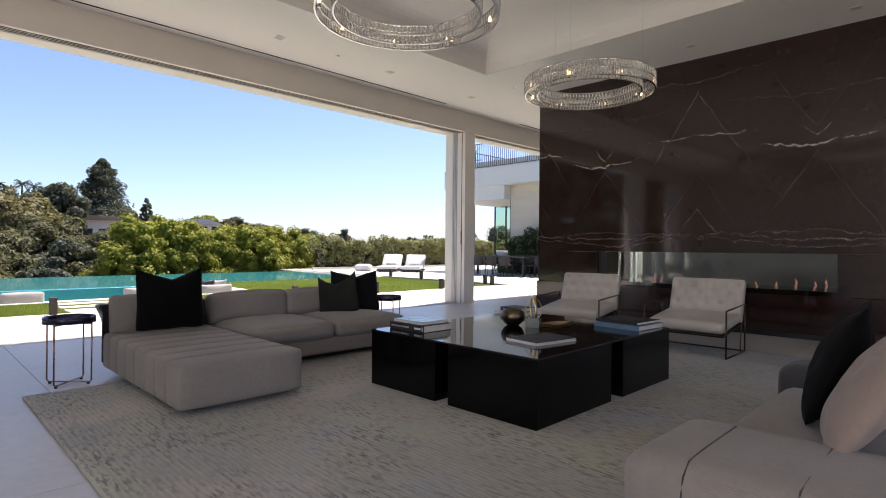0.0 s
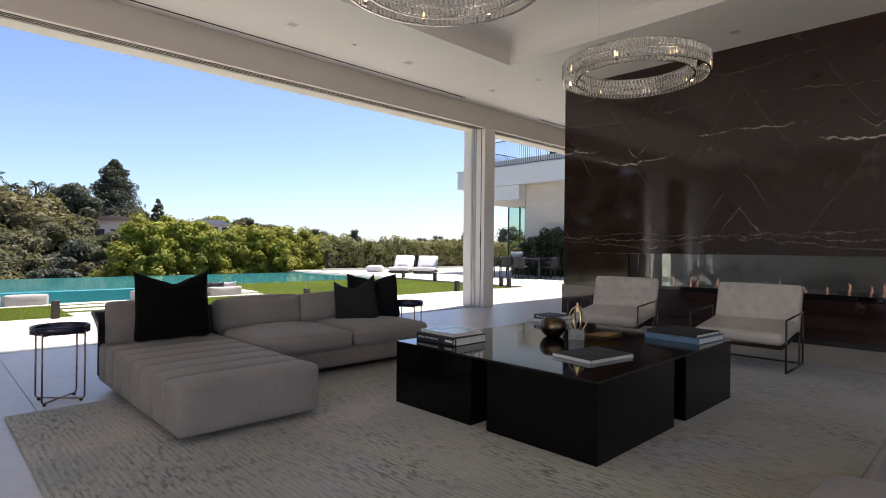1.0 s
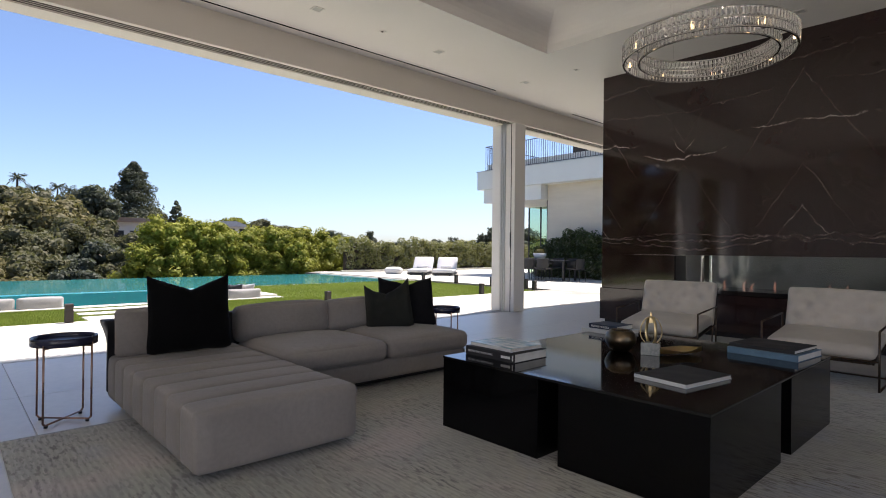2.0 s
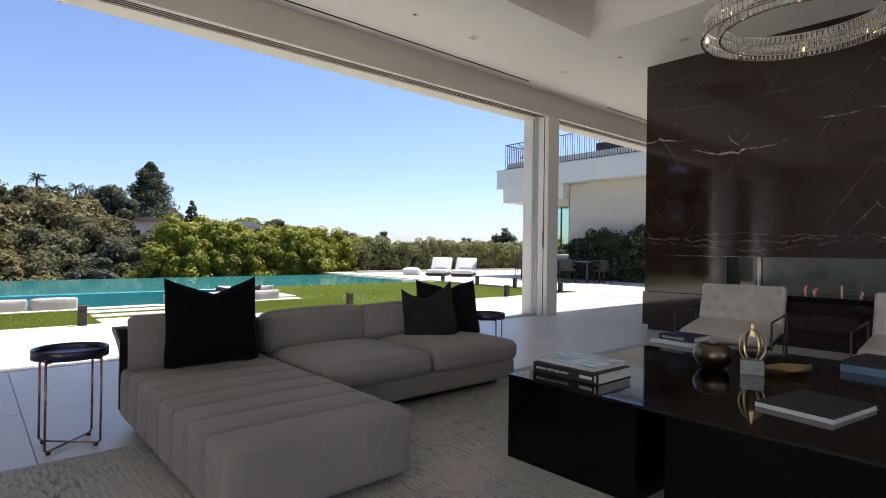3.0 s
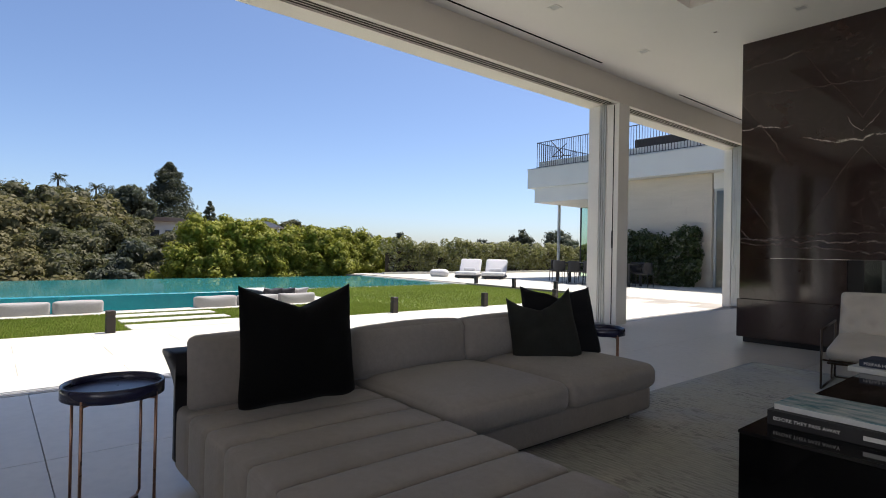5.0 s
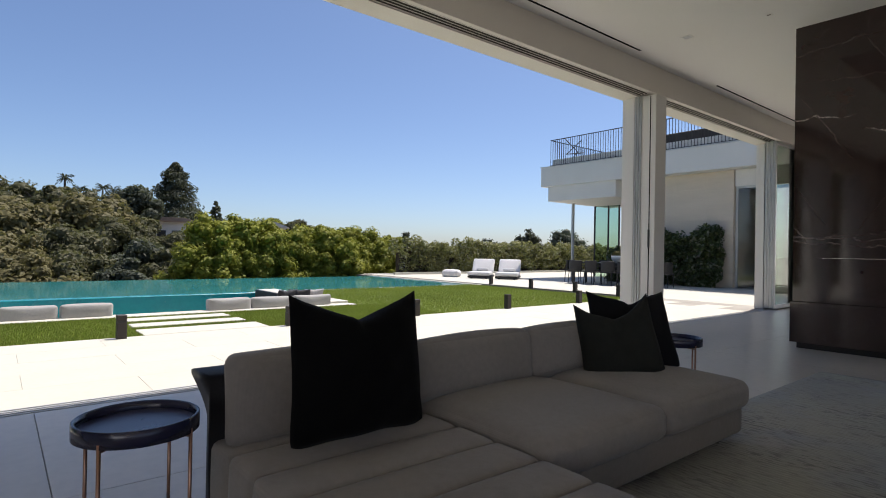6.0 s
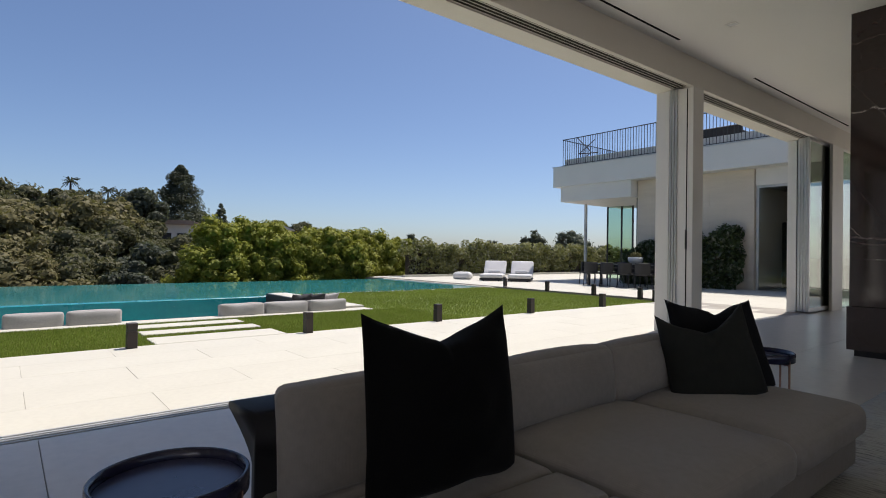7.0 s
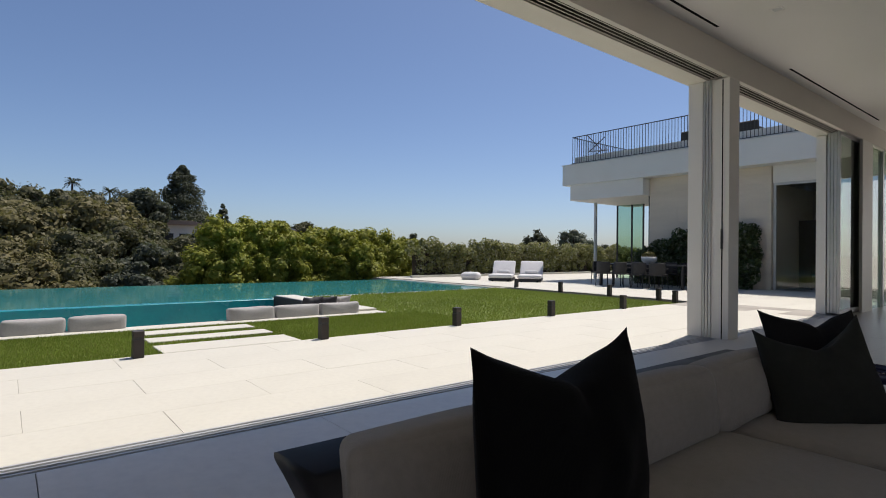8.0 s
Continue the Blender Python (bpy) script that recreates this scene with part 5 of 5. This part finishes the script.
# climbing shrubs on the limestone wall
for i, (x, w, h) in enumerate(((-14.85, 0.4, 1.3), (-14.2, 0.6, 1.55), (-13.3, 0.6, 1.95), (-12.5, 0.55, 1.75), (-11.55, 0.52, 2.0))):
    t = thing("wall_shrub", (x, 19.6, -0.03), 0, "dense dark green shrub against the limestone wall", "shrub", "wall shrubs")
    rng2 = np.random.default_rng(90 + i)
    part("trunk", rod((0, 0.1, 0), (0, 0.15, h * 0.8), 0.04, 7, 0.015), "bark", t)
    n = 70
    cc = np.stack((rng2.uniform(-w, w, n), rng2.uniform(-0.2, 0.2, n), rng2.uniform(0.1, h, n)), 1)
    cc[:, 0] *= 1 - 0.35 * (cc[:, 2] / h) ** 3
    cs, ns = clump_cloud(cc, [(r, r, r) for r in rng2.uniform(0.14, 0.26, n)], 70, rng2)
    cloud("leaves", cs, ns, 0.075, "ivy", t, seed=95 + i)


def tree(x, y, top, half, seed, material="oak", leaf=0.34, clumps=70, per=34, label="broad-leaved hillside tree", squash=1.0, category="tree", group="hillside trees"):
    """A tapered trunk, forking limbs, and a crown of uneven clumps."""
    rng2 = np.random.default_rng(seed)
    z0 = height(x, y)
    H = max(2.0, top - z0)
    t = thing("tree", (x, y, z0), 0, label, category, group)
    b = rod((0, 0, -0.3), (0.1, 0, H * 0.5), 0.035 * H, 8, 0.02 * H)
    for i in range(6):
        a = i * 1.05 + seed
        b = rod((0.1, 0, H * (0.3 + 0.03 * i)), (half * 0.6 * math.cos(a), half * 0.6 * math.sin(a), H * (0.6 + 0.04 * i)), 0.014 * H, 6, 0.005 * H, bm=b)
    part("trunk", b, "bark", t)
    cen = dome(rng2, clumps, half, half, H * 0.5, -0.75) * rng2.uniform(0.5, 0.9, (clumps, 1))
    cen[:, 2] += H * 0.48
    rad = rng2.uniform(0.14, 0.42, clumps) * half
    lobes = [(r, r, r * 0.8) for r in rad]
    cs, ns = clump_cloud(cen, lobes, per, rng2)
    cs[:, 2] = np.minimum(cs[:, 2], H * rng2.uniform(0.94, 1.0, len(cs)))
    crown = cloud("crown", cs, ns, leaf, material, t, seed=seed, spread=0.5)
    cores("inner_crown", cen, lobes, material, crown, seed, 0.6)


HILL = [(-97.9, 1.3, 10.4, 5.0, "oak"), (-92.8, 6.0, 9.5, 4.2, "oak"), (-62.9, 2.9, 4.9, 3.6, "olive"), (-64.5, 7.9, 6.3, 4.2, "olive"), (-81.8, 14.4, 9.5, 3.8, "pine"),
        (-118.9, 31.7, 8.9, 2.4, "oak"), (-50.9, 1.7, 1.9, 3.0, "olive"), (-52.8, 4.8, 2.8, 2.9, "oak"), (-56.4, 8.6, 3.8, 3.2, "oak"), (-47.1, 9.2, 1.8, 2.3, "pine"),
        (-44.9, 10.4, 1.0, 1.7, "oak"), (-42.9, 2.6, 0.5, 2.6, "olive"), (-44.7, 5.3, 0.8, 2.6, "oak"), (-42.4, 7.5, 0.4, 1.9, "pine"), (-133.1, 52.4, 8.7, 4.0, "bush"),
        (-130.5, 58.6, 8.5, 4.0, "oak"), (-128.1, 63.5, 7.4, 3.6, "oak"), (-77.7, 6.1, 5.6, 3.6, "olive"), (-82.9, -1.7, 7.7, 5.0, "oak"), (-52.9, -2.2, 2.1, 3.4, "olive"),
        (-70.0, 12.0, 5.0, 3.0, "oak"), (-75.0, 1.0, 6.0, 4.0, "olive"), (-60.0, -3.0, 4.0, 3.6, "oak"), (-48.0, -1.0, 1.2, 2.8, "oak"), (-44.0, -1.0, 0.3, 2.4, "olive"),
        (-100.0, 16.0, 9.0, 4.0, "oak"), (-105.0, 9.0, 10.0, 5.0, "oak"), (-92.0, 22.0, 5.5, 2.6, "oak"), (-39.5, 4.2, -0.6, 1.8, "olive"), (-40.0, 9.5, -0.2, 1.6, "oak"),
        (-58.0, 13.0, 2.6, 2.4, "oak"), (-66.0, 17.0, 3.0, 2.6, "pine"), (-110.0, -6.0, 10.5, 5.0, "oak"), (-70.0, -9.0, 6.5, 5.0, "oak")]
for i, (x, y, top, half, mt) in enumerate(HILL):
    near = x > -60
    tree(x, y, top, half, 200 + i, mt, leaf=0.18 if near else 0.3, clumps=64 if near else 56, per=200 if near else 150,
         label={"oak": "dark green hillside oak", "olive": "dusty olive-green hillside tree", "pine": "deep green hillside tree", "bush": "light green hillside tree"}[mt])
for i, (x, y, top, half) in enumerate([(-131.3, 78.5, 6.1, 5.4), (-100.7, 70.4, 5.5, 2.4), (-121.2, 75.8, 4.2, 3.2), (-151.3, 135.0, 5.6, 3.2), (-146.4, 140.3, 6.4, 4.0), (-128.8, 129.6, 4.6, 3.0),
                                       (-83.0, 90.3, 6.6, 2.9), (-100.5, 114.9, 4.0, 3.2), (-95.2, 119.2, 7.6, 5.6), (-66.7, 90.5, 3.1, 3.2), (-159.4, 125.5, 4.2, 4.2)]):
    tree(x, y, top, half, 300 + i, "hazed_leaves" if i in (0, 2, 8) else "pine", leaf=0.3, per=60, label="distant tree beyond the hedge", group="distant trees")


def golden(i):
    """The angle of the i-th branch round a trunk."""
    return (i * 2.399) % 6.283


def conifer(x, y, top, half, seed, material="pine", count=230):
    rng2 = np.random.default_rng(seed)
    z0 = height(x, y)
    H = top - z0
    t = thing("conifer", (x, y, z0), 0, "tall dark conifer on the hill", "tree", "hill conifers")
    part("trunk", rod((0, 0, -0.3), (0, 0, H * 0.97), 0.03 * H, 8, 0.003 * H), "bark", t)
    cen, rad = [], []
    for i in range(count):
        u = rng2.random() ** 1.15
        z = H * (0.08 + 0.91 * u)
        r = half * (1 - u) ** 0.62 * rng2.uniform(0.45, 1.0) * (0.82 + 0.18 * math.sin(9 * z / H * 3.1 + 2 * golden(i)))
        a = golden(i) + rng2.uniform(-0.3, 0.3)
        cen.append((r * math.cos(a), r * math.sin(a), z))
        q = half * (0.3 - 0.22 * u)
        rad.append((q, q, q * 0.7))
    cs, ns = clump_cloud(cen, rad, 60, rng2)
    cloud("crown", cs, ns, 0.24, material, t, seed=seed, spread=0.4)


conifer(-110.1, 25.8, 16.2, 6.0, 401, count=300)
conifer(-117.9, 35.3, 10.6, 2.4, 402, "hazed_leaves", 80)


def palm(x, y, top, seed):
    z0 = height(x, y)
    H = top - z0 - 0.6
    t = thing("palm", (x, y, z0), 0, "slender palm on the ridge", "palm", "ridge palms")
    part("trunk", rod((0, 0, -0.3), (0.2, 0, H), 0.24, 8, 0.16), "bark", t)
    rng2 = np.random.default_rng(seed)
    cs, ns = [], []
    for i in range(40):
        a, lift = rng2.uniform(0, 6.283), rng2.uniform(-0.5, 1.7)
        for j in range(30):
            u = (j + 1) / 30
            cs.append((0.2 + 1.45 * u * math.cos(a), 1.45 * u * math.sin(a), H + 1.1 * lift * u - 0.8 * u * u + 0.2))
            ns.append((math.cos(a) * 0.3, math.sin(a) * 0.3, 1))
    cloud("fronds", np.array(cs), np.array(ns), 0.15, "pine", t, seed=seed, spread=0.5)


for i, (x, y, top) in enumerate(((-122.5, 10.3, 13.4), (-142.2, 14.6, 13.2), (-142.1, 16.6, 12.8), (-141.8, 18.6, 14.0), (-141.6, 20.6, 13.6))):
    palm(x, y, top, 500 + i)


def far_house(x, y, z, wd, dp, h, turn, roof, label, eave=0.5):
    z0 = height(x, y)
    b = thing("hill_house", (x, y, z0), turn, label, "house", "hill houses")
    base = z - h - z0
    part("wall", box(-wd, wd, -dp, dp, -0.5, base + h * eave), "outpaint", b)
    part("roof", extrude([(-wd - 0.9, base + h * eave), (wd + 0.9, base + h * eave), (wd * 0.5, base + h), (-wd * 0.5, base + h)], -dp - 0.9, dp + 0.9), roof, b)
    for i in range(4):
        xx = -wd + wd * 2 * (i + 0.5) / 4
        wdw = part("window", box(xx - wd * 0.17, xx + wd * 0.17, -dp - 0.04, -dp + 0.02, base - 1.2, base + h * 0.35), "alu", b)
        part("pane", box(xx - wd * 0.15, xx + wd * 0.15, -dp - 0.05, -dp - 0.041, base - 1.1, base + h * 0.33), "black", wdw)


far_house(-86.0, 19.4, 5.0, 3.6, 2.6, 2.6, 80, "roof_tile", "grey hillside house with a tiled roof", 0.78)
far_house(-114.6, 44.4, 6.5, 4.0, 3.0, 2.2, 65, "pale_roof", "white house with a pale roof behind the trees")
# low dry scrub on the near slope
rng2 = np.random.default_rng(610)
n = 260
sx, sy = rng2.uniform(-62, -33, n), rng2.uniform(-12, 22, n)
cc = np.array([(a, c, height(a, c) + 0.3) for a, c in zip(sx, sy)])
cs, ns = clump_cloud(cc, [(r, r, r * 0.7) for r in rng2.uniform(0.6, 1.5, n)], 150, rng2)
cloud("scrub", cs, ns, 0.15, "olive", None, seed=611, kind="stuff", label="dry olive-green scrub on the slope")


# ---- pieces of floors and paving ----
floor = tagged(part("floor", box(-7.13, 3.6, -3.6, 18.6, -0.25, -0.0125), "grout"), "pale honed stone floor in large tiles", "floor", kind="structure")
TX = [-7.13 + 1.49 * i for i in range(9)]
TY = [1.15 - 1.49 * 4 + 1.49 * i for i in range(18)]
for a, c in zip(TX, TX[1:]):
    c2 = min(c, 3.6)
    for p, q in zip(TY, TY[1:]):
        p2, q2 = max(p, -3.6), min(q, 18.6)
        if q2 - p2 > 0.05 and c2 - a > 0.05:
            part("tile", box(a + 0.002, c2 - 0.002, p2 + 0.002, q2 - 0.002, -0.0125, 0.0, 0.0008), "floor", floor)

threshold = tagged(part("threshold", box(-7.34, -7.13, -3.6, 18.6, -0.25, -0.022), "alu"), "metal sill of the sliding doors with four tracks", "threshold", kind="structure")
for i in range(5):
    part("track_rail", box(-7.335 + 0.047 * i, -7.319 + 0.047 * i, -3.6, 18.6, -0.022, -0.002, 0.001), "alu", threshold)

terrace = tagged(part("terrace", box(-10.12, -7.34, -12, 13.6, -0.0255, -0.0075), "pave_grout"), "pale limestone terrace paving", "terrace", kind="structure")
source = {}
for r in range(5):
    x0 = -7.342 - 0.555 * r
    for q in range(18):
        y0 = (1.86 if r % 2 == 0 else 1.115) + 1.49 * (q - 9)
        if y0 + 1.49 > 13.7:
            continue
        if not source:
            source["slab"] = part("paving_slab", box(-0.5542, -0.0008, 0.0012, 1.4888, -0.0074, -0.004, 0.001), "terrace", terrace)
            source["slab"].matrix_basis = pose(x0, y0, 0)
        else:
            share("paving_slab", source["slab"], terrace, pose(x0, y0, random.uniform(-0.0006, 0.0006)))
vs, fs = [], []
for i in range(15):
    for j in range(22):
        x0, y0 = -7.34 - 1.11 * (i + 1), 13.6 + 0.745 * j
        for dx, dy in ((0.002, 0.002), (1.108, 0.002), (1.108, 0.743), (0.002, 0.743)):
            vs.append((x0 + dx, y0 + dy, -0.004))
        fs.append(tuple(range(len(vs) - 4, len(vs))))
me = bpy.data.meshes.new("far_paving")
me.from_pydata(vs, [], fs)
me.materials.append(M["terrace"])
tagged(new("far_paving", me), "pale limestone paving round the dining table", "paving", kind="structure")
